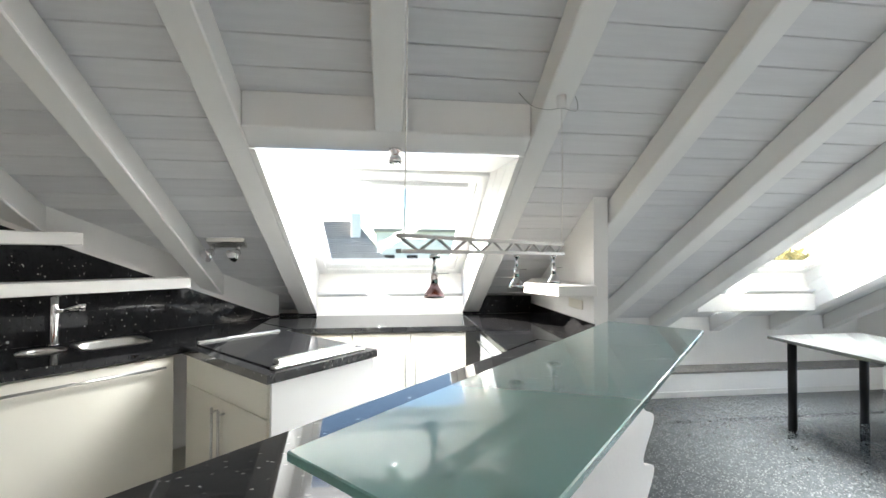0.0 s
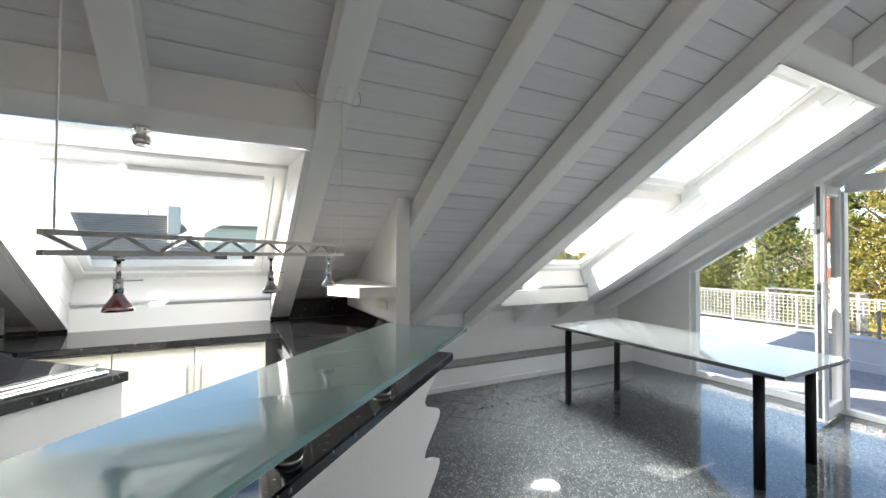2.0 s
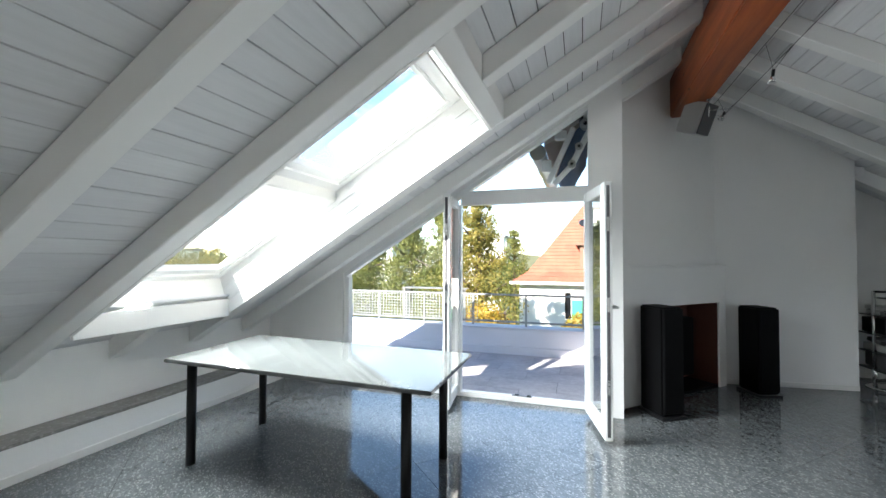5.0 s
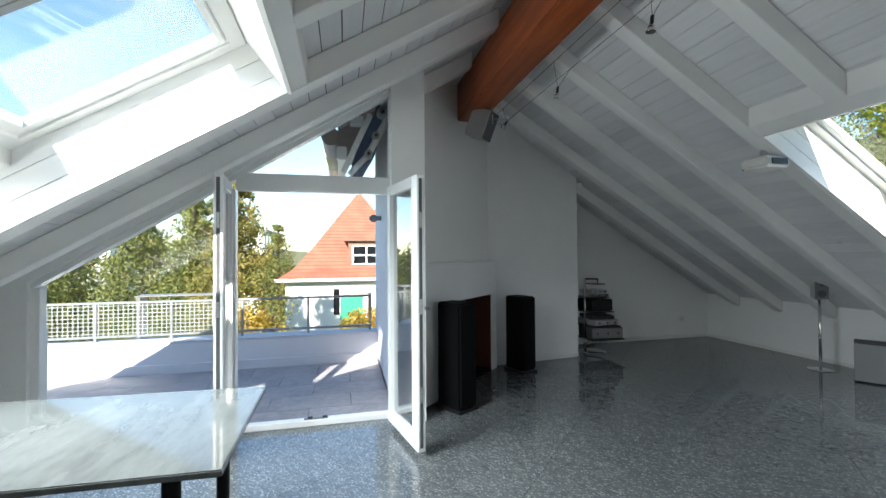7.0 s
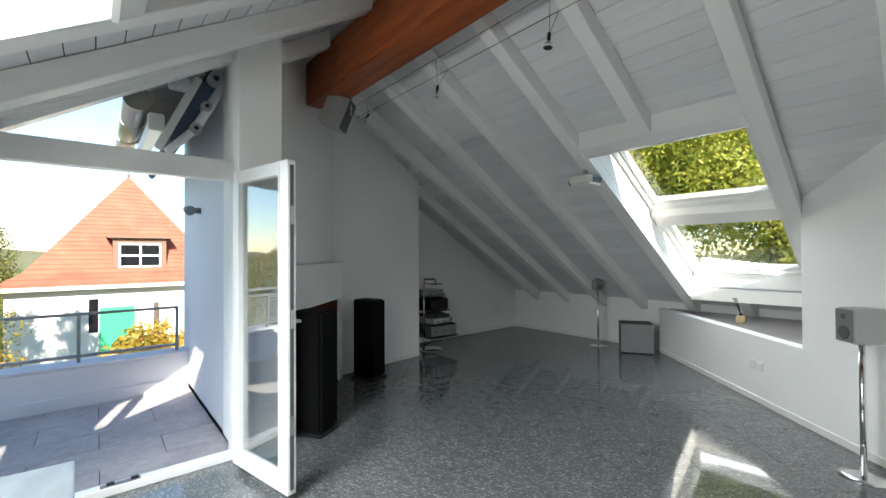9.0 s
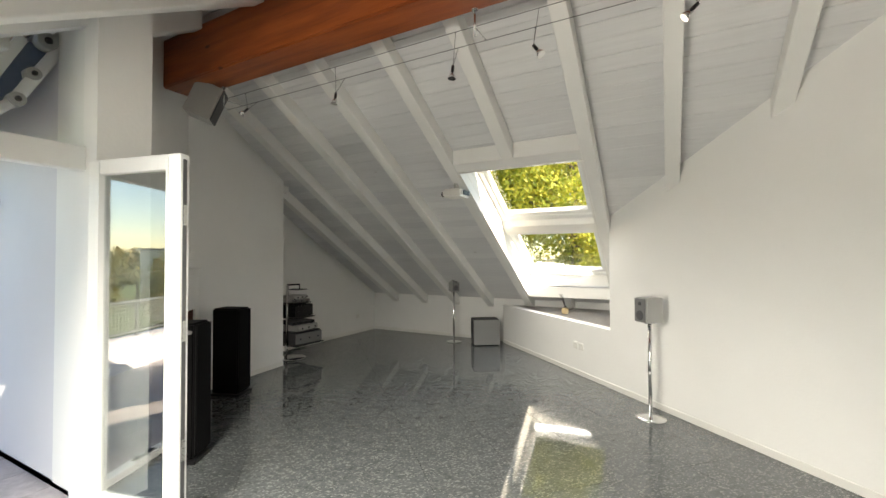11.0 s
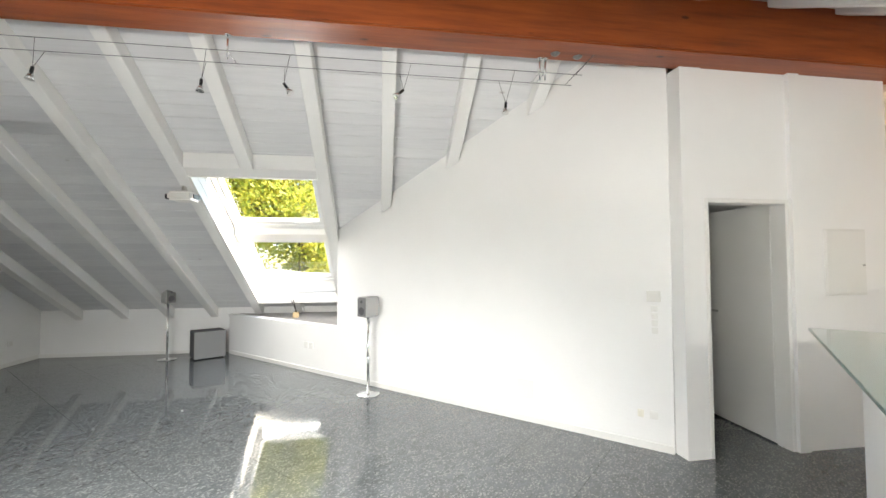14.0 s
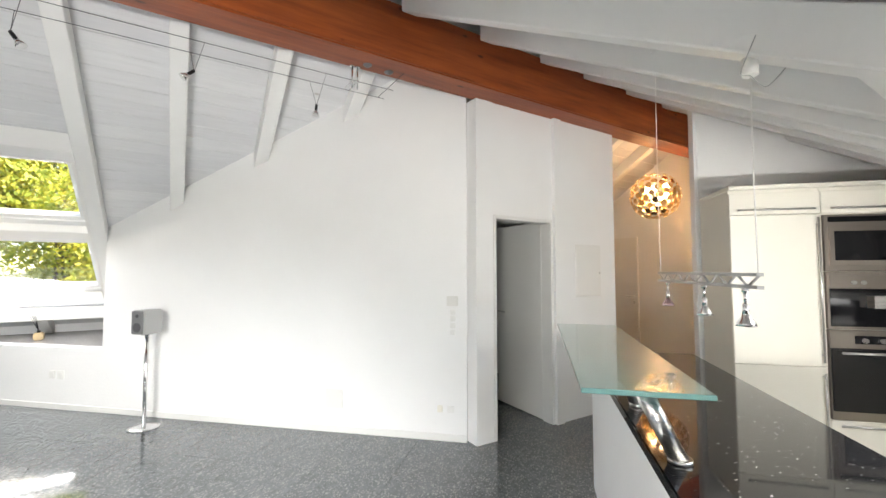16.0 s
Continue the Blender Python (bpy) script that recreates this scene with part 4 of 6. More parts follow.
# hob with two steel trim rails
hb = thing("hob", K @ Vector((2.24, 2.3, ZT)), "black glass hob set flush with raised steel rails", "hob")
part("glass_plate", soft(boxed((1.99, 1.96, ZT + 0.0005), (2.49, 2.72, ZT + 0.007), K), 0.002, 1), M_BLACKGLOSS, hb)
part("rail", soft(boxed((1.985, 1.915, ZT + 0.0005), (2.495, 1.955, ZT + 0.014), K), 0.003, 1), M_STEEL, hb)
part("control_strip", soft(boxed((2.03, 1.96, ZT + 0.008), (2.47, 2.01, ZT + 0.030), K), 0.003, 1), M_STEEL, hb)
part("rail", soft(boxed((2.0, 2.722, ZT + 0.0005), (2.49, 2.745, ZT + 0.018), K), 0.003, 1), M_STEEL, hb)

# glass bar top on slanting steel posts
GZ = 1.14
M_BARGLASS, n_, l_, bs_ = mat_new("frosted_green_glass")
bs_.inputs["Base Color"].default_value = (0.40, 0.68, 0.64, 1)
bs_.inputs["Roughness"].default_value = 0.22
bs_.inputs["Coat Weight"].default_value = 1.0
bs_.inputs["Coat Roughness"].default_value = 0.015
bs_.inputs["Transmission Weight"].default_value = 0.40
bs_.inputs["IOR"].default_value = 1.5
haze = noise_tex(n_, l_, coords(n_, l_), 3.0, 3)
l_.new(ramp(n_, l_, haze, [(0.3, (0.27, 0.58, 0.54)), (0.7, (0.31, 0.62, 0.58))]), bs_.inputs["Base Color"])
bt = thing("glass_bar_top", K @ Vector((2.04, 0.6, ZT)), "green frosted glass bar top on slanting steel posts", "bar top")
bm = bmesh.new()
prism(bm, [(1.33, 0.42), (2.765, 0.42), (2.765, 0.755), (1.33, 0.755)], GZ - 0.015, GZ, K)
part("glass_top", soft(bm, 0.002, 1), M_BARGLASS, bt)
for a in (1.50, 2.10, 2.62):
    bm = bmesh.new()
    p0, p1 = K @ Vector((a, 0.705, ZT)), K @ Vector((a, 0.60, GZ - 0.016))
    rod(bm, p0, p1, 0.026, 20)
    post = part("post", bm, M_STEEL, bt, "slanting brushed steel post")
    for q0, q1, r in ((p0, p0 + Vector((0, 0, 0.012)), 0.034), (p1 - Vector((0, 0, 0.008)), p1, 0.036)):
        bm = bmesh.new()
        rod(bm, q0, q1, r, 20)
        part("flange", bm, M_STEEL, post)

# wavy end board of the bar
bm = bmesh.new()
prof = [(3.11 + 0.11 * math.cos(2 * math.pi * (0.862 * k / 60 - 0.63) / 0.243), 0.862 * k / 60) for k in range(61)]
edge = [(2.962, 0.0), *prof, (2.962, 0.862)]
f0 = [bm.verts.new(K @ Vector((a, 0.672, z))) for a, z in edge]
f1 = [bm.verts.new(K @ Vector((a, 0.700, z))) for a, z in edge]
bm.faces.new(f0), bm.faces.new(f1[::-1])
for k in range(len(edge)):
    q = (k + 1) % len(edge)
    bm.faces.new((f0[k], f0[q], f1[q], f1[k]))
tagged(part("end_board", bm, M_WALL), "white board with a wavy cut edge at the bar's end", "panel")
part("end_panel", soft(boxed((3.052, 0.79, 0.02), (3.07, 1.29, 0.862), K), 0.002, 1), M_WHITEFRONT, bar_unit)

# partition with its shelf
bm = bmesh.new()
ys = [3.28, 3.6, 3.9, 4.2, 4.43, 4.75]
for y0, y1 in zip(ys, ys[1:]):
    hexa(bm, [(1.767, y0, 0), (1.858, y0, 0), (1.858, y1, 0), (1.767, y1, 0)] + [(x, y, z_n(y) + 0.158) for x, y in ((1.767, y0), (1.858, y0), (1.858, y1), (1.767, y1))])
struct("wall_partition", bm, M_WALL, "white partition panel between kitchen and dining area", "wall")
bm = bmesh.new()
prism(bm, [(1.52, 3.23), (1.766, 3.23), (1.766, 4.12), (1.64, 4.05), (1.40, 3.50)], 1.165, 1.23)
tagged(part("wall_shelf", soft(bm, 0.004, 1), M_TRIM), "thick white angled shelf on the partition", "shelf")
tagged(part("power_outlet", soft(boxed((1.757, 3.42, 1.06), (1.766, 3.62, 1.12)), 0.003, 1), M_CREAM), "cream triple power outlet on the partition", "socket")

# tall units
TA, TB0, TZ = 0.283, 1.796, 2.10


def tall(b0, w, parts_, label):
    m = km(TA, b0, 90)
    c = thing("tall_cabinet", m, label, "cabinet", "tall kitchen units")
    part("body", boxed((0.002, 0.022, 0.02), (w - 0.002, 0.60, TZ), m), M_CREAM, c)
    for lo, hi, nm, mat, lb in parts_:
        part(nm, soft(boxed(lo, hi, m), 0.003, 1), mat, c, lb)
    return c, m


W = 0.62
c, m = tall(TB0, W, [((0.002, 0, 1.90), (W - 0.002, 0.02, TZ - 0.03), "flap_door", M_CREAM, ""), ((0.002, 0, 0.745), (W - 0.002, 0.02, 1.895), "door", M_CREAM, ""), ((0.002, 0, 0.10), (W - 0.002, 0.02, 0.74), "door", M_CREAM, "")], "tall cream fridge cabinet with bar handles")
for p, q in (((0.05, -0.03, 1.935), (W - 0.05, -0.03, 1.935)), ((W - 0.035, -0.03, 0.78), (W - 0.035, -0.03, 1.87)), ((W - 0.035, -0.03, 0.14), (W - 0.035, -0.03, 0.70))):
    bm = bmesh.new()
    rod(bm, m @ Vector(p), m @ Vector(q), 0.007, 10)
    for e in (0.05, 0.95):
        s = Vector(p).lerp(Vector(q), e)
        rod(bm, m @ s, m @ Vector((s.x, 0, s.z)), 0.005, 8)
    part("handle", bm, M_STEEL, c, "slim steel bar handle")
W2 = 0.60
c2, m2 = tall(TB0 + W, W2, [((0.002, 0, 1.90), (W2 - 0.002, 0.02, TZ - 0.03), "flap_door", M_CREAM, ""), ((0.002, 0, 0.10), (W2 - 0.002, 0.02, 0.36), "drawer_front", M_CREAM, "")], "tall cream oven cabinet with built-in appliances")
for z in (1.935, 0.325):
    bm = bmesh.new()
    rod(bm, m2 @ Vector((0.05, -0.03, z)), m2 @ Vector((W2 - 0.05, -0.03, z)), 0.007, 10)
    for x in (0.08, W2 - 0.08):
        rod(bm, m2 @ Vector((x, -0.03, z)), m2 @ Vector((x, 0, z)), 0.005, 8)
    part("handle", bm, M_STEEL, c2)
tagged(part("cornice", soft(boxed((-0.32, TB0 - 0.005, TZ + 0.002), (TA + 0.01, 3.3, TZ + 0.035), K), 0.004, 1), M_CREAM), "cream top board above the tall cabinets", "cornice")


def appliance(name, z0, z1, label, cat):
    t = thing(name, m2 @ Vector((W2 / 2, -0.01, z0)), label, cat)
    part("housing", soft(boxed((0.004, -0.012, z0), (W2 - 0.004, 0.02, z1), m2), 0.003, 1), M_BRONZE, t, "brownish steel front")
    return t


def ab_box(t, nm, x0, x1, z0, z1, mat, y0=-0.018, y1=-0.0121, label="", par=None):
    return part(nm, soft(boxed((x0, y0, z0), (x1, y1, z1), m2), 0.002, 1), mat, par or t, label)


mw = appliance("microwave", 1.46, 1.885, "built-in microwave with dark glass door and steel frame", "microwave")
g = ab_box(mw, "door", 0.03, W2 - 0.03, 1.50, 1.80, M_BRONZE, -0.026)
ab_box(mw, "door_glass", 0.06, W2 - 0.06, 1.54, 1.76, M_BLACKGLOSS, -0.030, -0.0262, "dark glass", g)
ab_box(mw, "vent_slot", 0.03, W2 - 0.03, 1.83, 1.87, M_BLACKMATT)
cm = appliance("coffee_machine", 1.03, 1.455, "built-in coffee machine with a dark recess", "coffee machine")
ab_box(cm, "control_panel", 0.02, W2 - 0.02, 1.335, 1.43, M_BRONZE, -0.022)
ab_box(cm, "dispensing_niche", 0.02, W2 - 0.02, 1.05, 1.33, M_BLACKGLOSS, -0.016)
ab_box(cm, "spout", 0.25, 0.36, 1.19, 1.28, M_STEEL, -0.09)
for x in (0.17, 0.23, 0.40):
    bm = bmesh.new()
    rod(bm, m2 @ Vector((x, -0.022, 1.375)), m2 @ Vector((x, -0.034, 1.375)), 0.016, 14)
    part("knob", bm, M_STEEL, cm)
ov = appliance("oven", 0.365, 1.025, "built-in oven with black glass door and steel panel", "oven")
ab_box(ov, "control_panel", 0.01, W2 - 0.01, 0.90, 1.015, M_BRONZE, -0.020)
ab_box(ov, "display", 0.16, 0.42, 0.925, 0.985, M_BLACKGLOSS, -0.023, -0.0201)
for x in (0.22, 0.33):
    bm = bmesh.new()
    rod(bm, m2 @ Vector((x, -0.023, 0.95)), m2 @ Vector((x, -0.04, 0.95)), 0.018, 14)
    part("knob", bm, M_STEEL, ov)
ab_box(ov, "door_glass", 0.01, W2 - 0.01, 0.43, 0.89, M_BLACKGLOSS, -0.024)
bm = bmesh.new()
rod(bm, m2 @ Vector((0.06, -0.055, 0.86)), m2 @ Vector((W2 - 0.06, -0.055, 0.86)), 0.009, 10)
for x in (0.09, W2 - 0.09):
    rod(bm, m2 @ Vector((x, -0.055, 0.86)), m2 @ Vector((x, -0.024, 0.86)), 0.006, 8)
part("handle", bm, M_STEEL, ov)
W3 = 0.36
tall(TB0 + W + W2, W3, [((0.002, 0, 0.10), (W3 - 0.002, 0.02, TZ - 0.03), "door", M_CREAM, "")], "narrow tall cream cabinet in the corner")

# ---- lamps ----
# lattice rail with three spotlights over the bar
TB, TA0, TA1, TZ0 = 0.905, 1.70, 2.67, 1.415
tr = thing("track_lamp", K @ Vector((2.2, TB, TZ0)), "silver lattice rail lamp with three spotlights on cables", "pendant lamp")
bm = bmesh.new()
for z in (0.0, 0.036):
    bx(bm, (TA0, TB - 0.009, TZ0 + z - 0.005), (TA1, TB + 0.009, TZ0 + z + 0.005), K)
n = 14
for i in range(n):
    x0, x1 = TA0 + (TA1 - TA0) * i / n, TA0 + (TA1 - TA0) * (i + 1) / n
    za, zb_ = (TZ0, TZ0 + 0.036) if i % 2 else (TZ0 + 0.036, TZ0)
    rod(bm, K @ Vector((x0, TB, za)), K @ Vector((x1, TB, zb_)), 0.004, 6)
part("lattice_rail", bm, M_SILVER, tr)


def spot(a, col, lab):
    b0 = K @ Vector((a, TB, TZ0 - 0.006))
    dn = lambda d: b0 - Vector((0, 0, d))
    bm = bmesh.new()
    rod(bm, b0, dn(0.010), 0.010, 12)
    rod(bm, dn(0.010), dn(0.045), 0.0045, 10)
    rod(bm, dn(0.045), dn(0.078), 0.009, 12)
    rod(bm, dn(0.05), dn(0.05) + (K.to_3x3() @ Vector((0.035, -0.02, 0.001))), 0.0014, 6)
    s = part("spotlight", bm, M_CHROME, tr, "chrome spotlight head")
    bm = bmesh.new()
    lathe(bm, [(0.009, -0.076), (0.013, -0.084), (0.024, -0.100), (0.027, -0.110), (0.024, -0.110), (0.011, -0.088)], b0, 20)
    part("reflector", bm, col, s, lab)


M_PINK = metal("dichroic_pink", (0.64, 0.46, 0.49), 0.15)
spot(1.83, M_PINK, "pinkish dichroic reflector")
spot(2.27, M_CHROME, "")
spot(2.58, M_CHROME, "")
for a in (TA0 + 0.02, TA1 - 0.01):
    p = K @ Vector((a, TB, TZ0 + 0.041))
    bm = bmesh.new()
    top = Vector((p.x, p.y, z_n(p.y) + (0.0 if a > 2 else 0.158)))
    tube(bm, [p, p.lerp(top, 0.4) + Vector((0.004, 0, 0)), top], 0.0018, 6)
    part("cable", bm, M_TRIM, tr, "thin white cable")
    bm = bmesh.new()
    rod(bm, top - Vector((0, 0, 0.05)), top, 0.02, 14)
    cn = part("ceiling_rose", bm, M_TRIM, tr, "small white ceiling rose")
    if a > 2:
        bm = bmesh.new()
        key = [Vector(v) for v in ((-0.17, 0.04, 0.02), (-0.13, 0.0, -0.045), (-0.06, 0, -0.06), (0, 0, -0.05), (0.06, 0, -0.06), (0.085, 0.03, -0.02), (0.08, 0.05, 0.03))]
        pts = []
        for k in range(len(key) - 1):
            a0, a1, a2, a3 = key[max(k - 1, 0)], key[k], key[k + 1], key[min(k + 2, len(key) - 1)]
            for u in (0, 0.25, 0.5, 0.75):
                pts.append(top + 0.5 * (2 * a1 + (a2 - a0) * u + (2 * a0 - 5 * a1 + 4 * a2 - a3) * u * u + (3 * a1 - a0 - 3 * a2 + a3) * u ** 3))
        tube(bm, pts, 0.0015, 6)
        part("wire_loop", bm, M_SILVER, cn, "loose thin grey wire")

# small spot under the trimmer, double spot on the slope
sp1 = thing("ceiling_spotlight", (0.56, 2.76, 1.87), "small chrome ceiling spotlight under the trimmer", "spotlight")
bm = bmesh.new()
lathe(bm, [(0.028, 0.0), (0.03, -0.015), (0.016, -0.03), (0.03, -0.04), (0.034, -0.06), (0.026, -0.072), (0.0, -0.07)], (0.56, 2.78, z_n(2.78) - 0.02), 20)
part("housing", bm, M_CHROME, sp1)
sp2 = thing("ceiling_spotlight", (-0.50, 3.73, 1.49), "chrome double spotlight on a bar under the slope", "spotlight")
bm = bmesh.new()
slab(bm, z_n, -0.63, -0.40, 3.70, 3.76, 0.135, 0.158)
part("mounting_bar", bm, M_STEEL, sp2)
for x in (-0.60, -0.44):
    c0 = Vector((x, 3.73, z_n(3.73) + 0.135))
    bm = bmesh.new()
    rod(bm, c0, c0 + Vector((0, -0.01, -0.045)), 0.012, 12)
    rod(bm, c0 + Vector((0, -0.01, -0.045)), c0 + Vector((-0.03, -0.05, -0.075)), 0.022, 16, 0.045)
    part("spotlight_head", bm, M_CHROME, sp2)

# globe lamp in the corridor: pierced golden discs round bulbs
GC, GR = Vector((-2.62, -0.05, 2.44)), 0.30
gl_ = thing("globe_lamp", GC, "golden globe pendant lamp made of many small discs", "pendant lamp")
M_GOLD = metal("golden_disc", (0.86, 0.64, 0.36), 0.14)
M_BULB = glow("lit_bulb", (1.0, 0.66, 0.36), 10.0)
shade = part("shade", boxed((-0.01, -0.01, GR - 0.012), (0.01, 0.01, GR + 0.004), Matrix.Translation(GC)), M_GOLD, gl_, "open shade of golden discs")
bm = bmesh.new()
rod(bm, (0, 0, -0.002), (0, 0, 0.002), 0.037, 10)
disc_mesh = mesh_of("disc", bm, M_GOLD)
N = 130
for i in range(N):
    zz = 1 - 2 * (i + 0.5) / N
    if zz > 0.93:
        continue
    ph = i * 2.399963
    nrm = Vector((math.sqrt(1 - zz * zz) * math.cos(ph), math.sqrt(1 - zz * zz) * math.sin(ph), zz)).normalized()
    d = new("disc", disc_mesh)
    d.parent = shade
    d.matrix_world = Matrix.Translation(GC + nrm * GR) @ nrm.to_track_quat("Z", "Y").to_matrix().to_4x4()
for dx, dy, dz in ((0.10, 0.05, 0.08), (-0.09, 0.10, 0.0), (0.0, -0.11, 0.10), (0.09, 0.13, -0.04), (-0.02, 0.14, 0.11)):
    bm = bmesh.new()
    bmesh.ops.create_uvsphere(bm, u_segments=12, v_segments=8, radius=0.035, matrix=Matrix.Translation(GC + Vector((dx, dy, dz))))
    part("bulb", bm, M_BULB, gl_, "lit warm bulb")
bm = bmesh.new()
rod(bm, GC, GC + Vector((0, 0, roof_z(GC.x, GC.y) - GC.z)), 0.004, 8)
cord = part("cord", bm, M_TRIM, gl_)
bm = bmesh.new()
lathe(bm, [(0.05, 0.0), (0.05, 0.025), (0.0, 0.03)], GC + Vector((0, 0, roof_z(GC.x, GC.y) - GC.z - 0.032)), 18)
part("ceiling_rose", bm, M_CHROME, gl_)

# cable lights along the ridge beam, south side
cl = thing("cable_light_system", (4.0, 0.0, 2.95), "low-voltage cable light system along the ridge beam", "cable lights")
for y, z in ((-0.02, 2.86), (0.16, 2.86)):
    bm = bmesh.new()
    pts = [Vector((6.35 - i * 0.55, y, z + 0.0 * math.sin(i))) for i in range(10)] + [Vector((1.25, y, z))]
    tube(bm, pts, 0.0022, 5)
    part("cable", bm, M_GREYCLOTH, cl, "thin tensioned steel cable")
for x in (6.30, 6.12, 3.72, 1.58, 1.54):
    bm = bmesh.new()
    rod(bm, (x, 0.16, 2.99), (x, 0.16, 2.80), 0.007, 10)
    rod(bm, (x, -0.03, 2.86), (x, 0.18, 2.86), 0.004, 8)
    rod(bm, (x, 0.16, 2.972), (x, 0.16, 2.96), 0.02, 12)
    part("cable_anchor", bm, M_CHROME, cl)

for x, y in ((1.49, 0.23), (1.31, 0.21)):
    bm = bmesh.new()
    lathe(bm, [(0.034, 0.0), (0.030, -0.006), (0.014, -0.008), (0.012, -0.018), (0.0, -0.018)], (x, y, 2.9695), 20)
    part("beam_washer", bm, M_RAIL, cl, "dark round steel washer under the beam")
bm = bmesh.new()
tube(bm, [(1.30, -0.02, 2.86), (1.24, 0.10, 2.93), (1.21, 0.25, 2.965)], 0.0022, 6)
tube(bm, [(1.30, 0.16, 2.86), (1.24, 0.20, 2.93), (1.21, 0.26, 2.965)], 0.0022, 6)
part("end_wire", bm, M_GREYCLOTH, cl)


def cable_spot(x, y, z, tilt):
    s = thing("cable_spotlight", (x, y, z), "small chrome cable spotlight with black holder", "spotlight", "cable spotlights")
    bm = bmesh.new()
    rod(bm, (x + 0.02, -0.02, 2.86), (x, y, z + 0.07), 0.0016, 5)
    rod(bm, (x - 0.05, 0.16, 2.86), (x, y, z + 0.07), 0.0016, 5)
    part("wire", bm, M_GREYCLOTH, s)
    bm = bmesh.new()
    t = Vector((math.sin(tilt), 0.1, -math.cos(tilt))).normalized()
    p = Vector((x, y, z + 0.075))
    rod(bm, p, p + t * 0.045, 0.010, 10)
    part("holder", bm, M_BLACKLEG, s, "black lamp holder")
    bm = bmesh.new()
    rod(bm, p + t * 0.045, p + t * 0.085, 0.012, 14, 0.026)
    part("reflector", bm, M_CHROME, s)


for x, y, z, tl in ((5.88, 0.10, 2.68, 1.1), (4.88, 0.10, 2.625, 0.1), (3.90, 0.10, 2.61, 0.05), (3.38, 0.10, 2.615, -0.6), (2.57, 0.10, 2.62, 0.8), (1.82, 0.10, 2.57, 0.1)):
    cable_spot(x, y, z, tl)
# loudspeaker under the beam
bs = thing("beam_loudspeaker", (6.2, 0.2, 2.8), "grey loudspeaker hung under the ridge beam", "loudspeaker")
sm = look((6.27, 0.24, 2.84), (5.2, -0.9, 2.2))
part("cabinet", soft(boxed((-0.10, -0.15, -0.12), (0.10, 0.15, 0.10), sm), 0.01), M_SILVER, bs)
part("grille", soft(boxed((-0.095, -0.145, -0.132), (0.095, 0.145, -0.1205), sm), 0.004, 1), M_GREYCLOTH, bs, "dark grey cloth grille")
bm = bmesh.new()
rod(bm, (6.27, 0.24, 2.97), (6.27, 0.24, 2.86), 0.012, 10)
part("bracket", bm, M_CHROME, bs)
# projector on the slope
pj = thing("projector", (4.78, -1.62, 2.2), "white video projector on a ceiling bracket", "projector")
bm = bmesh.new()
bx(bm, (4.66, -1.84, 2.135), (4.90, -1.60, 2.225))
body = part("housing", soft(bm, 0.02, 3), M_PLASTIC, pj)
part("vent", boxed((4.652, -1.80, 2.155), (4.6595, -1.64, 2.205)), M_BLACKLEG, body)
bm = bmesh.new()
rod(bm, (4.90, -1.70, 2.18), (4.945, -1.70, 2.18), 0.03, 18)
part("lens", bm, M_BLACKLEG, pj)
bm = bmesh.new()
rod(bm, (4.77, -1.70, 2.225), (4.77, -1.70, z_s(-1.70) + 0.15), 0.027, 16)
bx(bm, (4.71, -1.76, 2.225), (4.83, -1.64, 2.236))
part("bracket", bm, M_STEEL, pj)

# ---- dining table ----
tb = thing("dining_table", (4.07, 3.0, 0), "marble-topped dining table on black round legs", "table")
bm = bmesh.new()
prism(bm, [(3.575, 2.055), (4.475, 2.075), (4.575, 4.035), (3.640, 3.985)], 0.725, 0.75)
part("tabletop", soft(bm, 0.004, 2), M_TABLE, tb, "polished grey veined marble top")
bm = bmesh.new()
prism(bm, [(3.70, 2.20), (4.36, 2.21), (4.46, 3.90), (3.75, 3.85)], 0.70, 0.7245)
part("under_frame", bm, M_BLACKLEG, tb)
for x, y in ((3.75, 2.265), (4.55, 2.275), (3.79, 3.905), (4.56, 3.955)):
    x = min(x, 4.44) if y < 3 else x - 0.03 if x > 4 else x
    bm = bmesh.new()
    rod(bm, (x, y, 0), (x, y, 0.7245), 0.031, 20)
    part("leg", bm, M_BLACKLEG, tb, "black round leg")


# ---- loudspeakers and hi-fi ----
def tower(at, label, top=0.93):
    t = thing("floor_loudspeaker", at, label, "loudspeaker", "black floor loudspeakers")
    m = at
    part("cabinet", soft(boxed((-0.11, -0.15, 0.03), (0.11, 0.15, top), m), 0.015), M_BLACKMATT, t)
    part("grille", soft(boxed((-0.10, -0.166, 0.06), (0.10, -0.151, top - 0.015), m), 0.006, 1), M_BLACKMATT, t, "black cloth grille")
    part("base", soft(boxed((-0.125, -0.17, 0.0), (0.125, 0.165, 0.029), m), 0.005, 1), M_BLACKLEG, t)
    return t


tower(pose(5.89, 0.63, 0, 0, 0, -60), "tall black floor loudspeaker beside the fireplace", 1.0)
tower(pose(6.90, -0.47, 0, 0, 0, -70), "tall black floor loudspeaker by the white wall")


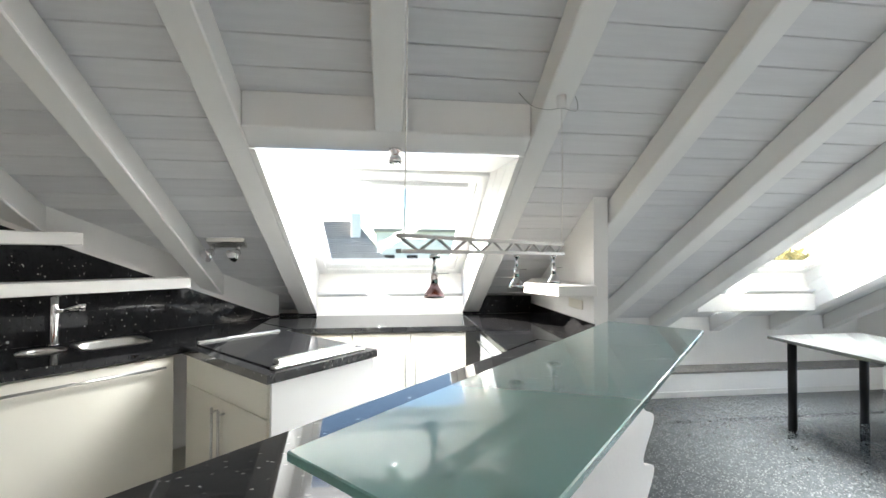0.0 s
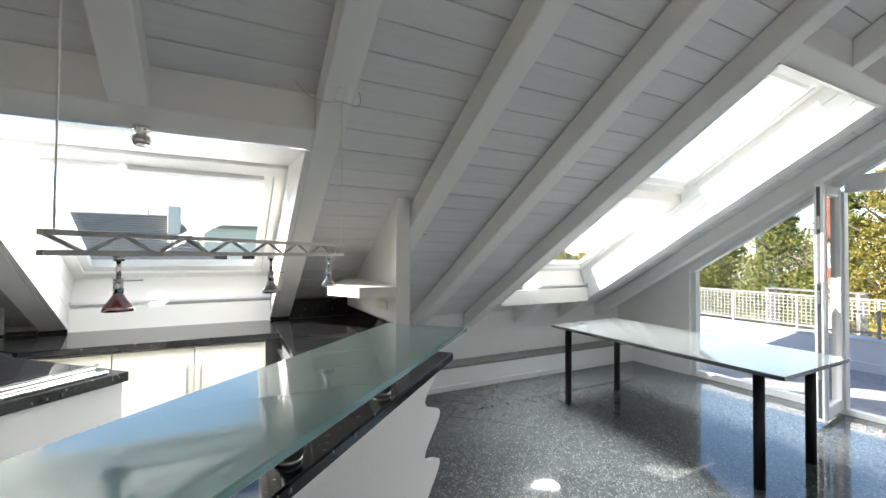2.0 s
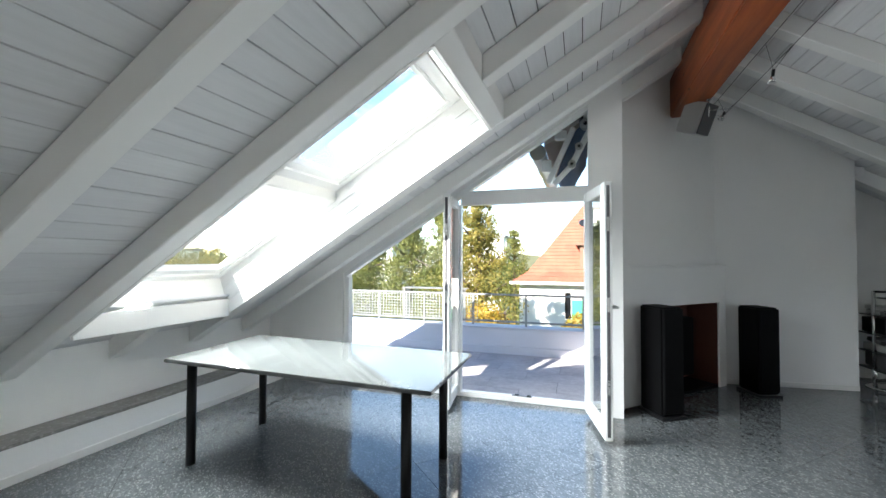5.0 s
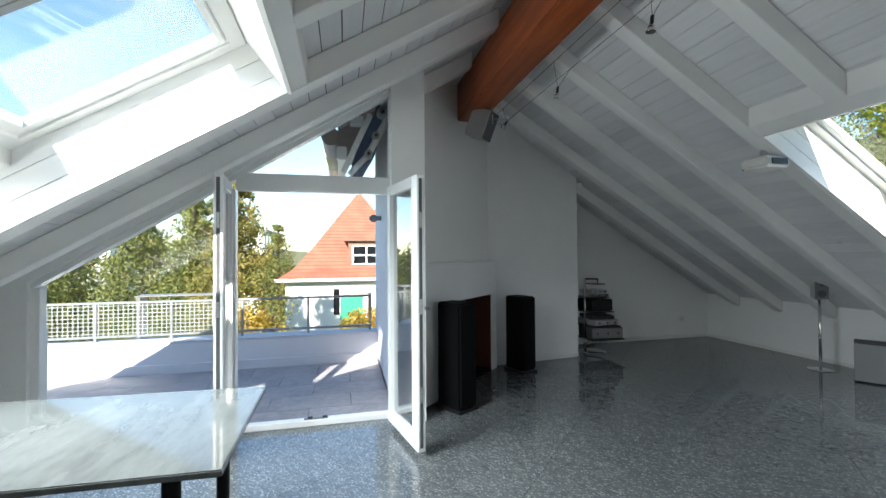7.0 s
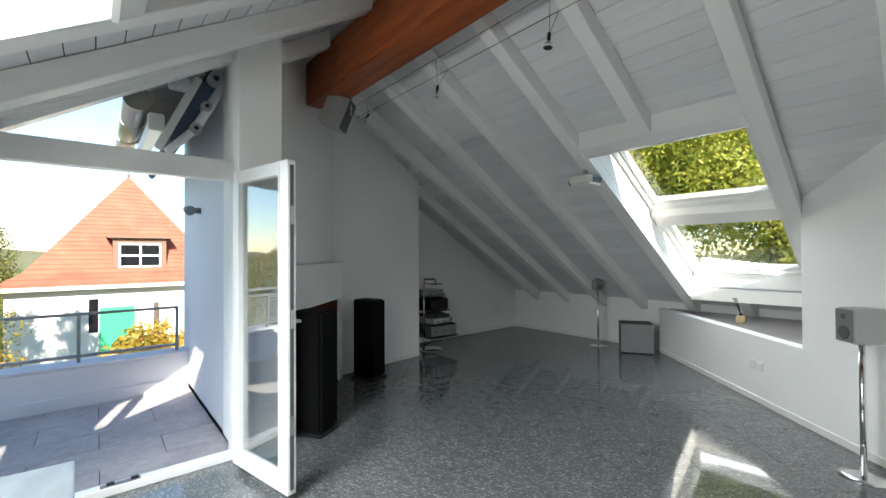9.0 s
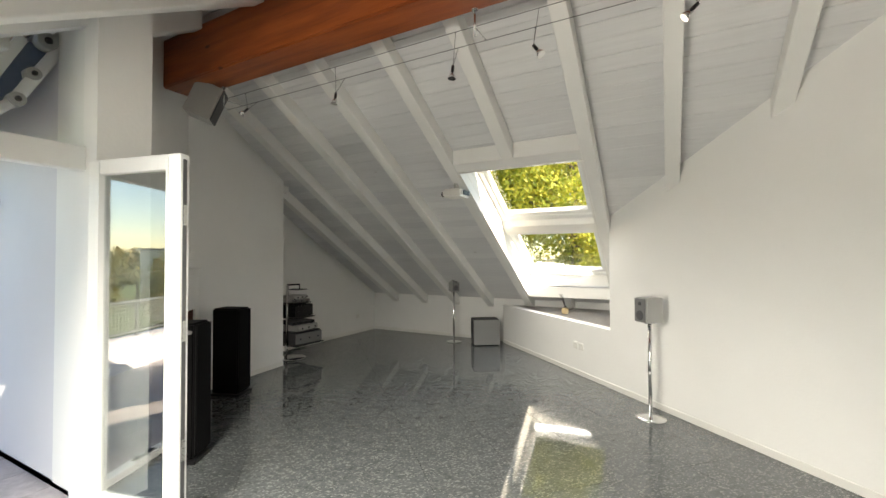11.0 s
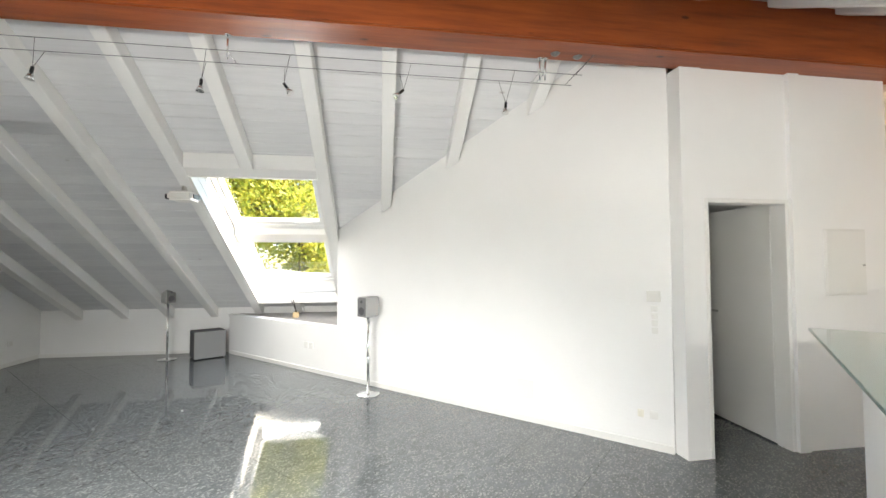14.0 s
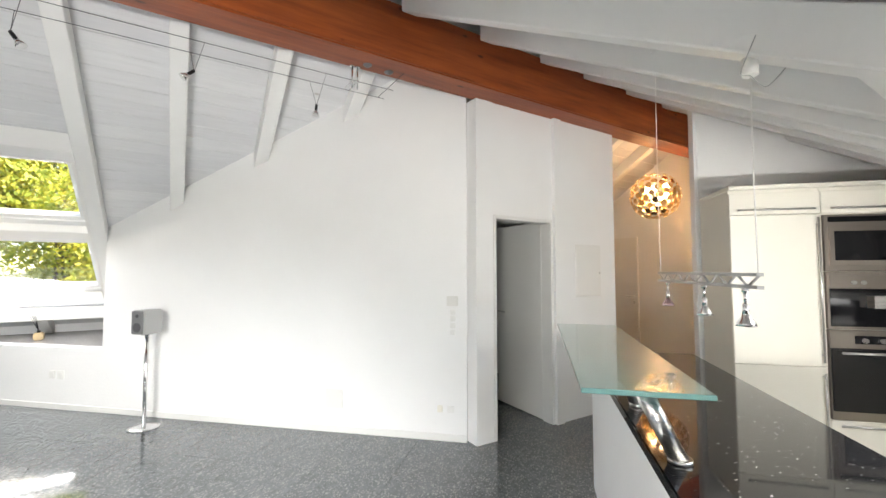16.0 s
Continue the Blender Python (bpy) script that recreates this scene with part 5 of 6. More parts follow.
def stand_speaker(at, zc, w, hgt, dep, label, turn):
    t = thing("stand_loudspeaker", at, label, "loudspeaker", "silver stand loudspeakers")
    x, y, _ = at
    bm = bmesh.new()
    lathe(bm, [(0.0, 0.0), (0.13, 0.0), (0.13, 0.008), (0.06, 0.016), (0.0, 0.016)], (x, y, 0), 28)
    part("foot_plate", bm, M_CHROME, t, "round chrome foot plate")
    bm = bmesh.new()
    rod(bm, (x, y, 0.012), (x, y, zc - hgt / 2), 0.017, 16)
    rod(bm, (x, y, zc - hgt / 2 - 0.012), (x, y, zc - hgt / 2), 0.05, 20)
    part("pole", bm, M_CHROME, t, "chrome pole")
    m = pose(x, y, zc, 0, 0, turn)
    c = part("cabinet", soft(boxed((-w / 2, -dep / 2, -hgt / 2), (w / 2, dep / 2, hgt / 2), m), 0.012), M_SILVER, t)
    part("front_panel", soft(boxed((-w / 2 + 0.008, -dep / 2 - 0.008, -hgt / 2 + 0.008), (w / 2 - 0.008, -dep / 2 - 0.0005, hgt / 2 - 0.008), m), 0.003, 1), M_GREYFRONT, t, "grey front panel")
    for dz, r in ((-0.045, 0.045), (0.06, 0.018)):
        bm = bmesh.new()
        f = m @ Vector((0, -dep / 2 - 0.008, dz))
        o = m.to_3x3() @ Vector((0, -1, 0))
        rod(bm, f, f + o * 0.006, r, 20, r * 0.86)
        part("driver", bm, M_GREYCLOTH, t, "dark grey round driver")


stand_speaker((2.86, -1.80, 0), 0.985, 0.145, 0.225, 0.20, "silver loudspeaker on a chrome pole stand by the white wall", 135)
stand_speaker((5.99, -4.05, 0), 0.99, 0.14, 0.23, 0.2, "silver loudspeaker on a chrome pole stand under the slope", 228)
sw = thing("subwoofer", (5.4, -4.12, 0), "silver-grey subwoofer box with dark sides", "subwoofer")
swm = pose(5.44, -4.14, 0, 0, 0, 212)
part("cabinet", soft(boxed((-0.22, -0.17, 0.015), (0.22, 0.17, 0.43), swm), 0.008), M_GREYCLOTH, sw, "dark grey body")
part("front_panel", soft(boxed((-0.219, -0.182, 0.016), (0.219, -0.1705, 0.429), swm), 0.004, 1), paint("grey_silver_front", (0.22, 0.22, 0.22), 0.4, 0.03, 60, 0.04), sw, "silver front panel")
for x in (-0.18, 0.18):
    for y in (-0.13, 0.13):
        bm = bmesh.new()
        rod(bm, swm @ Vector((x, y, 0)), swm @ Vector((x, y, 0.015)), 0.02, 12)
        part("foot", bm, M_BLACKMATT, sw)

# hi-fi rack with devices
RX, RY = 7.57, -1.92
rk = thing("hifi_rack", (RX, RY, 0), "chrome hi-fi rack with dark trays on a round foot", "rack")
bm = bmesh.new()
lathe(bm, [(0.0, 0.0), (0.19, 0.0), (0.19, 0.008), (0.16, 0.016), (0.0, 0.018)], (RX, RY, 0), 32)
part("foot_plate", bm, M_CHROME, rk, "round chrome foot plate")
bm = bmesh.new()
rod(bm, (RX + 0.04, RY + 0.10, 0.012), (RX - 0.04, RY + 0.14, 0.22), 0.022, 16)
rod(bm, (RX - 0.04, RY + 0.14, 0.22), (RX - 0.04, RY + 0.14, 1.08), 0.018, 16)
part("pole", bm, M_CHROME, rk)
bm = bmesh.new()
rod(bm, (RX - 0.04, RY + 0.14, 1.08), (RX - 0.09, RY - 0.04, 1.08), 0.012, 10)
bx(bm, (RX - 0.16, RY - 0.12, 1.00), (RX + 0.06, RY + 0.06, 1.012))
rod(bm, (RX - 0.09, RY - 0.04, 1.08), (RX - 0.09, RY - 0.04, 1.012), 0.008, 8)
part("top_tray", bm, M_BLACKLEG, rk)


def device(z, w, d, hgt, mat, front, label, dx=0.0, turn=0.0, dy=0.0):
    m = pose(RX + dx, RY - 0.03 + dy, z, 0, 0, turn)
    t = thing("hifi_device", m, label, "hi-fi device", "stacked hi-fi devices")
    part("case", soft(boxed((-w / 2, -d / 2, 0.008), (w / 2, d / 2, hgt), m), 0.006, 1), mat, t)
    part("front_panel", soft(boxed((-w / 2 - 0.010, -d / 2 + 0.004, 0.012), (-w / 2 - 0.0005, d / 2 - 0.004, hgt - 0.006), m), 0.003, 1), front, t)
    for k in range(3):
        bm = bmesh.new()
        c = m @ Vector((-w / 2 - 0.010, -d / 3 + k * d / 3, hgt * 0.5))
        rod(bm, c, c + m.to_3x3() @ Vector((-0.012, 0, 0)), min(0.012, hgt * 0.2), 12)
        part("knob", bm, M_BLACKLEG, t)
    for sx in (-1, 1):
        for sy in (-1, 1):
            bm = bmesh.new()
            c = m @ Vector((sx * w * 0.4, sy * d * 0.4, 0))
            rod(bm, c, c + Vector((0, 0, 0.0085)), 0.014, 10)
            part("foot", bm, M_BLACKMATT, t)


for z, w, d, off in ((0.215, 0.42, 0.50, 0.13), (0.405, 0.40, 0.44, 0.09), (0.61, 0.36, 0.38, 0.04), (0.82, 0.32, 0.33, 0.01)):
    bm = bmesh.new()
    prism(bm, [(RX - w / 2 - 0.03, RY - off - d / 2), (RX + w / 2, RY - off - d / 2 - 0.03), (RX + w / 2, RY + 0.17), (RX - w / 2 - 0.03, RY + 0.15)], z - 0.012, z)
    part("tray", soft(bm, 0.003, 1), M_BLACKLEG, rk, "dark glass tray")
device(0.215, 0.40, 0.48, 0.165, M_GREYCLOTH, M_GREYFRONT, "dark grey hi-fi amplifier on the lowest tray", 0, -4, -0.10)
device(0.405, 0.38, 0.42, 0.085, M_SILVER, M_SILVER, "flat silver hi-fi device on the rack", 0, 7, -0.06)
device(0.4905, 0.34, 0.38, 0.055, M_GREYCLOTH, M_BLACKLEG, "flat dark hi-fi device stacked on the silver one", 0.01, -9, -0.05)
device(0.61, 0.34, 0.36, 0.175, M_BLACKMATT, M_BLACKLEG, "thick black hi-fi device on the rack", 0, 4, -0.01)
device(0.82, 0.30, 0.31, 0.05, M_SILVER, M_GREYFRONT, "flat silver disc player on the upper tray", 0, -7, 0.0)
device(0.8705, 0.27, 0.28, 0.05, M_SILVER, M_SILVER, "small silver hi-fi device on top of the stack", -0.01, 8, 0.02)
bm = bmesh.new()
for k in range(3):
    q = Vector((RX - 0.05 + 0.05 * k, RY - 0.20, 0.20))
    tube(bm, [q, q + Vector((0.02, -0.01, -0.06)), q + Vector((0.0, 0.03, -0.09)), q + Vector((0.05, 0.12, -0.10)), Vector((RX + 0.02 * k, RY + 0.10, 0.07))], 0.0035, 6)
part("cable", bm, M_BLACKMATT, rk)

# fragrance sticks in the niche
ds = thing("reed_diffuser", (4.02, -3.75, 0.64), "small amber diffuser bottle with dark reeds", "diffuser")
bm = bmesh.new()
bx(bm, (3.975, -3.795, 0.64), (4.065, -3.705, 0.73))
part("bottle", soft(bm, 0.012), paint("pale_amber", (0.55, 0.42, 0.24), 0.2, 0.1, 20, 0), ds)
bm = bmesh.new()
rod(bm, (4.02, -3.75, 0.73), (4.02, -3.75, 0.755), 0.018, 14)
part("neck", bm, M_BLACKLEG, ds)
for dx, dy in ((0.05, 0.01), (0.07, -0.01), (0.03, 0.03), (0.06, 0.03), (0.085, 0.01)):
    bm = bmesh.new()
    rod(bm, (4.02, -3.75, 0.74), (4.02 + dx, -3.75 + dy, 0.93), 0.003, 6)
    part("reed", bm, M_BLACKLEG, ds)

# ---- terrace ----
PX, TY0, TY1 = 8.10, 1.20, 6.6
bm = bmesh.new()
prism(bm, [(GX + 0.2, TY0), (PX + 0.3, TY0), (PX + 0.3, TY1 + 0.3), (GX + 0.2, TY1 + 0.3)], -0.3, -0.062)
struct("terrace_floor", bm, M_GROUT, "pale grey tiled terrace floor", "terrace floor")
for nm, lo, hi in (("wall_parapet_east", (PX, TY0, -0.3), (PX + 0.28, TY1, 0.34)), ("wall_parapet_north", (GX + 0.2, TY1, -0.3), (PX + 0.28, TY1 + 0.28, 0.34))):
    struct(nm, soft(boxed(lo, hi), 0.01, 1), M_EXTWALL, "white rendered terrace parapet", "parapet")
struct("parapet_cap", soft(boxed((PX - 0.02, TY0, 0.342), (PX + 0.30, TY1 + 0.3, 0.365)), 0.005, 1), M_EXTWALL, "pale coping on the terrace parapet", "coping")
struct("parapet_skirt", soft(boxed((PX - 0.03, TY0 + 0.01, -0.06), (PX - 0.001, TY1, 0.07)), 0.006, 1), M_EXTWALL, "pale rendered skirting of the parapet", "skirting")
wall("wall_terrace_side", (GX + 0.2, 1.20), (8.45, 1.20), 0.2, "lilac white rendered house wall beside the terrace", z0=-0.3, mat=M_EXTWALL)
wall("wall_gable_outside", (GX + 0.201, 3.935), (GX + 0.201, 6.2), 0.03, "white rendered outside of the gable", z0=-0.3, mat=M_EXTWALL, top=0.9)
rl = thing("railing", (PX + 0.14, 3.9, 0.365), "grey steel terrace railing with wire mesh", "railing")
yy = TY0 + 0.10
posts = []
while yy < TY1:
    posts.append(yy)
    bm = bmesh.new()
    bx(bm, (PX + 0.125, yy - 0.015, 0.365), (PX + 0.155, yy + 0.015, 0.86))
    part("post", bm, M_RAIL, rl)
    yy += 0.86
for z in (0.43, 0.86):
    bm = bmesh.new()
    bx(bm, (PX + 0.12, TY0 + 0.08, z - 0.014), (PX + 0.16, TY1, z + 0.014))
    part("rail", bm, M_RAIL, rl)
M_MESH = metal("pale_wire", (0.62, 0.62, 0.60), 0.5)
bm = bmesh.new()
y = 2.95
while y < TY1:
    bx(bm, (PX + 0.137, y - 0.003, 0.44), (PX + 0.143, y + 0.003, 0.85))
    y += 0.055
z = 0.47
while z < 0.85:
    bx(bm, (PX + 0.137, 2.95, z - 0.003), (PX + 0.143, TY1, z + 0.003))
    z += 0.05
part("wire_mesh", bm, M_MESH, rl, "pale wire mesh")
rn_ = thing("railing", (7.1, TY1 + 0.14, 0.34), "grey steel terrace railing with thin level bars", "railing")
for k in range(4):
    x = GX + 0.30 + k * 0.78
    part("post", boxed((x - 0.015, TY1 + 0.125, 0.34), (x + 0.015, TY1 + 0.155, 0.86)), M_RAIL, rn_)
part("rail", boxed((GX + 0.22, TY1 + 0.12, 0.846), (PX + 0.12, TY1 + 0.16, 0.874)), M_RAIL, rn_)
for k in range(7):
    bm = bmesh.new()
    rod(bm, (GX + 0.22, TY1 + 0.14, 0.42 + k * 0.06), (PX + 0.12, TY1 + 0.14, 0.42 + k * 0.06), 0.006, 8)
    part("thin_bar", bm, M_MESH, rn_)
# eaves and gutter over the terrace wall
M_COPPER = metal("weathered_gutter", (0.55, 0.52, 0.48), 0.4)
M_EAVE = wood("brown_eaves_board", (0.42, 0.33, 0.29), (0.52, 0.42, 0.37), 0.6)
bm = bmesh.new()
slab(bm, z_n, 6.36, 8.45, 1.341, 1.72, 0.16, 0.20)
struct("roof_eaves", bm, M_EAVE, "brown boarded eaves above the terrace wall", "eaves")
gt = thing("gutter", (7.4, 1.78, 2.66), "weathered round metal roof gutter along the eaves", "gutter", kind="structure")
bm = bmesh.new()
rod(bm, (6.34, 1.79, 2.64), (8.45, 1.79, 2.64), 0.085, 20)
part("trough", bm, M_COPPER, gt)
for x in (6.345, 6.95, 7.60):
    bm = bmesh.new()
    rod(bm, (x, 1.79, 2.64), (x + 0.03, 1.79, 2.64), 0.092, 20)
    part("bracket_band", bm, M_COPPER, gt)
# folded awning under the eaves
aw = thing("awning", (6.3, 1.3, 2.9), "folded white and blue terrace awning under the eaves", "awning")
M_BLUECLOTH = paint("blue_awning_cloth", (0.05, 0.09, 0.17), 0.8, 0.1, 100, 0.2)
bm = bmesh.new()
pts = [(1.33, 2.90), (1.40, 2.84), (1.59, 2.36), (1.55, 2.31), (1.47, 2.40), (1.38, 2.62), (1.24, 2.86)]
a = [bm.verts.new((6.36, y, z)) for y, z in pts]
b = [bm.verts.new((8.20, y, z)) for y, z in pts]
bm.faces.new(a), bm.faces.new(b[::-1])
for i in range(len(pts)):
    j = (i + 1) % len(pts)
    bm.faces.new((a[i], a[j], b[j], b[i]))
part("cloth", soft(bm, 0.012, 2), M_BLUECLOTH, aw, "dark blue folded cloth")
front = pose(6.30, 1.535, 2.57, 24.2, 0, 0)
part("side_bar", soft(boxed((-0.03, -0.028, -0.33), (0.03, 0.028, 0.33), front), 0.008), M_PVC, aw, "long white side bar")
for nm, p, q, r in (("upper_arm", (6.33, 1.20, 2.90), (6.33, 1.42, 2.47), 0.034), ("lower_arm", (6.33, 1.42, 2.47), (6.33, 1.61, 2.26), 0.030)):
    bm = bmesh.new()
    rod(bm, p, q, r, 14)
    part(nm, bm, M_PVC, aw, "white folding arm")
for y, z, r in ((1.42, 2.47, 0.043), (1.345, 2.66, 0.040), (1.28, 2.90, 0.055)):
    bm = bmesh.new()
    rod(bm, (6.28, y, z), (6.37, y, z), r, 18)
    jo = part("joint", bm, M_SILVER, aw, "grey metal joint")
    bm = bmesh.new()
    rod(bm, (6.27, y, z), (6.28, y, z), r * 0.4, 12)
    part("bolt", bm, M_BLACKLEG, jo)
part("wall_bracket", soft(boxed((6.30, 1.201, 2.82), (6.40, 1.24, 2.98)), 0.008), M_SILVER, aw, "grey wall bracket")
part("end_cap", soft(boxed((6.22, 1.635, 2.385), (6.30, 1.735, 2.515), I4), 0.008), M_PVC, aw, "white end cap of the front bar")
part("front_bar", soft(boxed((6.301, 1.645, 2.40), (8.20, 1.725, 2.505)), 0.008), M_PVC, aw, "white front bar")
part("cassette_end", soft(boxed((6.24, 1.47, 2.745), (6.335, 1.60, 2.835)), 0.008), M_PVC, aw)
wl = thing("wall_lamp", (7.4, 1.23, 1.95), "small grey spotlight on the terrace wall", "wall lamp")
bm = bmesh.new()
rod(bm, (7.4, 1.201, 1.92), (7.4, 1.27, 1.92), 0.03, 14)
part("base", bm, M_RAIL, wl)
bm = bmesh.new()
rod(bm, (7.42, 1.33, 1.93), (7.34, 1.30, 1.91), 0.03, 14, 0.05)
part("head", bm, M_RAIL, wl)
bn = thing("terrace_bench", (8.6, 4.0, 0.365), "weathered slatted deck box beyond the railing", "bench")
for i in range(4):
    part("slat", boxed((8.55 + i * 0.07, 3.25, 0.90), (8.61 + i * 0.07, 4.45, 0.915)), M_LEDGE, bn)
for y in (3.3, 4.38):
    part("leg", boxed((8.56, y, 0.20), (8.80, y + 0.05, 0.899)), M_LEDGE, bn)
bm = boxed((8.42, 3.0, 0.14), (9.4, 4.7, 0.20))
struct("terrace_step", bm, M_EXTWALL, "flat roof strip beyond the parapet", "flat roof")

# ---- surroundings ----
G0 = -7.0
bm = bmesh.new()
bx(bm, (-1500, -1500, G0 - 0.5), (1500, 1500, G0))
struct("ground", bm, M_GRASS, "green garden ground reaching to the horizon", "ground")
bm = bmesh.new()
prism(bm, [(-4.3, -5.0), (8.45, -5.0), (8.45, 6.9), (-4.3, 6.9)], G0, -0.301)
struct("house_storeys", bm, M_EXTWALL, "lower storeys of the house below the flat", "building")


def leaf_crown(bm, c, r, count, size, rng, shape=1.0):
    """Small leaf blades scattered through an uneven crown."""
    lobes = [(Vector(c) + Vector((rng.uniform(-0.6, 0.6) * r, rng.uniform(-0.6, 0.6) * r, rng.uniform(-0.6, 0.6) * r * shape)), r * rng.uniform(0.35, 0.6)) for _ in range(9)]
    for _ in range(count):
        p0, rr = rng.choice(lobes)
        d = Vector((rng.gauss(0, 1), rng.gauss(0, 1), rng.gauss(0, 1))).normalized()
        p = p0 + d * rr * rng.uniform(0.6, 1.0)
        q = Vector((rng.gauss(0, 1), rng.gauss(0, 1), rng.gauss(0, 1))).normalized()
        s = q.cross(d).normalized() if q.cross(d).length > 1e-3 else Vector((1, 0, 0))
        a = size * rng.uniform(0.6, 1.3)
        v = [bm.verts.new(p + s * a * 0.5), bm.verts.new(p + q * a), bm.verts.new(p - s * a * 0.5), bm.verts.new(p - q * a)]
        bm.faces.new(v)


def tree(at, height, r, mat, seed, count=2600, size=0.16, conifer=False, label="leafy garden tree"):
    rng = random.Random(seed)
    x, y = at
    t = thing("tree", (x, y, G0), label, "tree", "garden trees")
    bm = bmesh.new()
    top = G0 + height
    rod(bm, (x, y, G0), (x + 0.2, y, G0 + height * 0.9), height * 0.022, 10, height * 0.006)
    for k in range(10):
        z = G0 + height * rng.uniform(0.3, 0.85)
        an = rng.uniform(0, 6.28)
        rod(bm, (x + 0.1, y, z), (x + math.cos(an) * r * 0.7, y + math.sin(an) * r * 0.7, z + height * 0.08), height * 0.007, 6, 0.01)
    part("trunk", bm, M_BARK, t)
    bm = bmesh.new()
    if conifer:
        n = 12
        for k in range(n):
            f = k / n
            z = G0 + height * (0.22 + 0.76 * f)
            rr = r * (1 - f) ** 0.8 + 0.25
            for j in range(5):
                an = j * 1.2566 + k * 0.7 + rng.uniform(-0.3, 0.3)
                d = rr * rng.uniform(0.35, 0.8)
                leaf_crown(bm, (x + d * math.cos(an), y + d * math.sin(an), z - 0.1 * rr), rr * 0.72, count // (n * 5), size, rng, 0.9)
    else:
        for k in range(6):
            an = rng.uniform(0, 6.28)
            leaf_crown(bm, (x + r * 0.45 * math.cos(an), y + r * 0.45 * math.sin(an), G0 + height * rng.uniform(0.5, 0.85)), r * 0.75, count // 6, size, rng, 0.9)
    part("crown", bm, mat, t)
    return t


# to the east, beyond the terrace
for x, y, hgt, r, mat, sd, con, cnt, lb in ((19, 5.6, 12.0, 2.0, M_LEAFAUT, 1, True, 6000, "tall conifer with brownish autumn needles"), (20, 7.3, 11.4, 2.2, M_LEAFPINE, 2, True, 6000, "tall dark green pine tree"),
                                           (21, 9.6, 11.0, 2.4, M_LEAFPINE, 3, True, 6000, "green pine with loose branches"), (22, 12.5, 9.8, 2.5, M_LEAFPINE, 4, False, 5000, "round green garden tree"),
                                           (24, 15.5, 8.6, 2.6, M_LEAFAUT, 5, False, 4500, "tree with rust and green leaves"), (36, 6.6, 11.6, 1.8, M_LEAFPINE, 6, True, 3500, "small dark distant pine tree"),
                                           (15.5, 3.8, 7.4, 1.3, M_LEAFYEL, 7, False, 3500, "bright yellow autumn shrub"), (14.0, 0.95, 8.2, 1.25, M_LEAFYEL, 18, False, 3500, "yellow autumn shrub beside the house"),
                                           (18, 20, 8.8, 2.6, M_LEAFAUT, 11, False, 3500, "round rust-coloured autumn tree"), (22, 26, 8.4, 2.8, M_LEAFAUT, 12, False, 3500, "round rust-coloured autumn tree"), (28, 34, 9, 3.2, M_LEAFPINE, 13, False, 3500, "round green garden tree"), (26, 19, 9, 2.6, M_LEAFPINE, 9, False, 4000, "round green garden tree"), (30, 25, 9, 3.0, M_LEAFAUT, 10, False, 4000, "round rust-coloured autumn tree")):
    tree((x, y), hgt, r, mat, sd, int(cnt * 5), 0.06, con, lb)
# to the south, behind the roof windows
for x, y, hgt, r, mat, sd, cnt, lb in ((5.6, -14, 15.5, 3.4, M_LEAFGRN, 21, 24000, "tall leafy tree with yellow-green leaves"), (9.3, -15, 16.5, 3.8, M_LEAFGRN, 23, 24000, "tall leafy tree with yellow-green leaves"),
                                      (13.5, -16, 15.5, 3.8, M_LEAFGRN, 25, 16000, "tall leafy tree with yellow-green leaves"), 
                                      (7.4, -12.5, 8.6, 2.6, M_LEAFGRN, 27, 12000, "low leafy tree with yellow-green leaves"), (11.5, -19, 17, 4.2, M_LEAFPINE, 28, 9000, "dark green leafy tree behind")):
    tree((x, y), hgt, r, mat, sd, int(cnt * 1.6), 0.08, False, lb)


def house(at, w, d, eave, ridge, wallm, roofm, label):
    """A house with a hipped, slightly flared roof; at: middle of the plan."""
    x, y = at
    h = thing("house", (x, y, G0), label, "house")
    part("wall", boxed((x - d / 2, y - w / 2, G0), (x + d / 2, y + w / 2, eave)), wallm, h)
    bm = bmesh.new()
    rings = []
    for f, k in ((0.0, 1.10), (0.10, 0.90), (0.25, 0.74), (1.0, 0.0)):
        z = eave - 0.1 + (ridge - eave) * f
        hw, hd = w / 2 * k, d / 2 * k
        rings.append([bm.verts.new((x + sx * max(hd, 0.02), y + sy * max(hw, 0.02), z)) for sx, sy in ((-1, -1), (1, -1), (1, 1), (-1, 1))])
    for a, b in zip(rings, rings[1:]):
        for i in range(4):
            bm.faces.new((a[i], a[(i + 1) % 4], b[(i + 1) % 4], b[i]))
    bm.faces.new(rings[0][::-1]), bm.faces.new(rings[-1])
    rf = part("roof", bm, roofm, h, "tiled hipped roof")
    bm = bmesh.new()
    for k in range(26):                     # courses of tiles stand proud of the roof
        f = 0.02 + 0.96 * k / 26
        kk = 1.10 - 2.0 * f if f < 0.10 else 0.90 - (f - 0.10) / 0.15 * 0.16 if f < 0.25 else 0.74 * (1 - (f - 0.25) / 0.75)
        z = eave - 0.1 + (ridge - eave) * f
        hw, hd = w / 2 * kk + 0.01, d / 2 * kk + 0.01
        if hd > 0.1:
            bx(bm, (x - hd - 0.02, y - hw - 0.02, z), (x + hd + 0.02, y + hw + 0.02, z + 0.035))
    part("tile_course", bm, roofm, rf)
    part("gutter", boxed((x - d / 2 * 1.1 - 0.1, y - w / 2 * 1.1 - 0.1, eave - 0.25), (x - d / 2 * 1.1, y + w / 2 * 1.1 + 0.1, eave - 0.08)), M_HOUSEWALL, h)
    return h


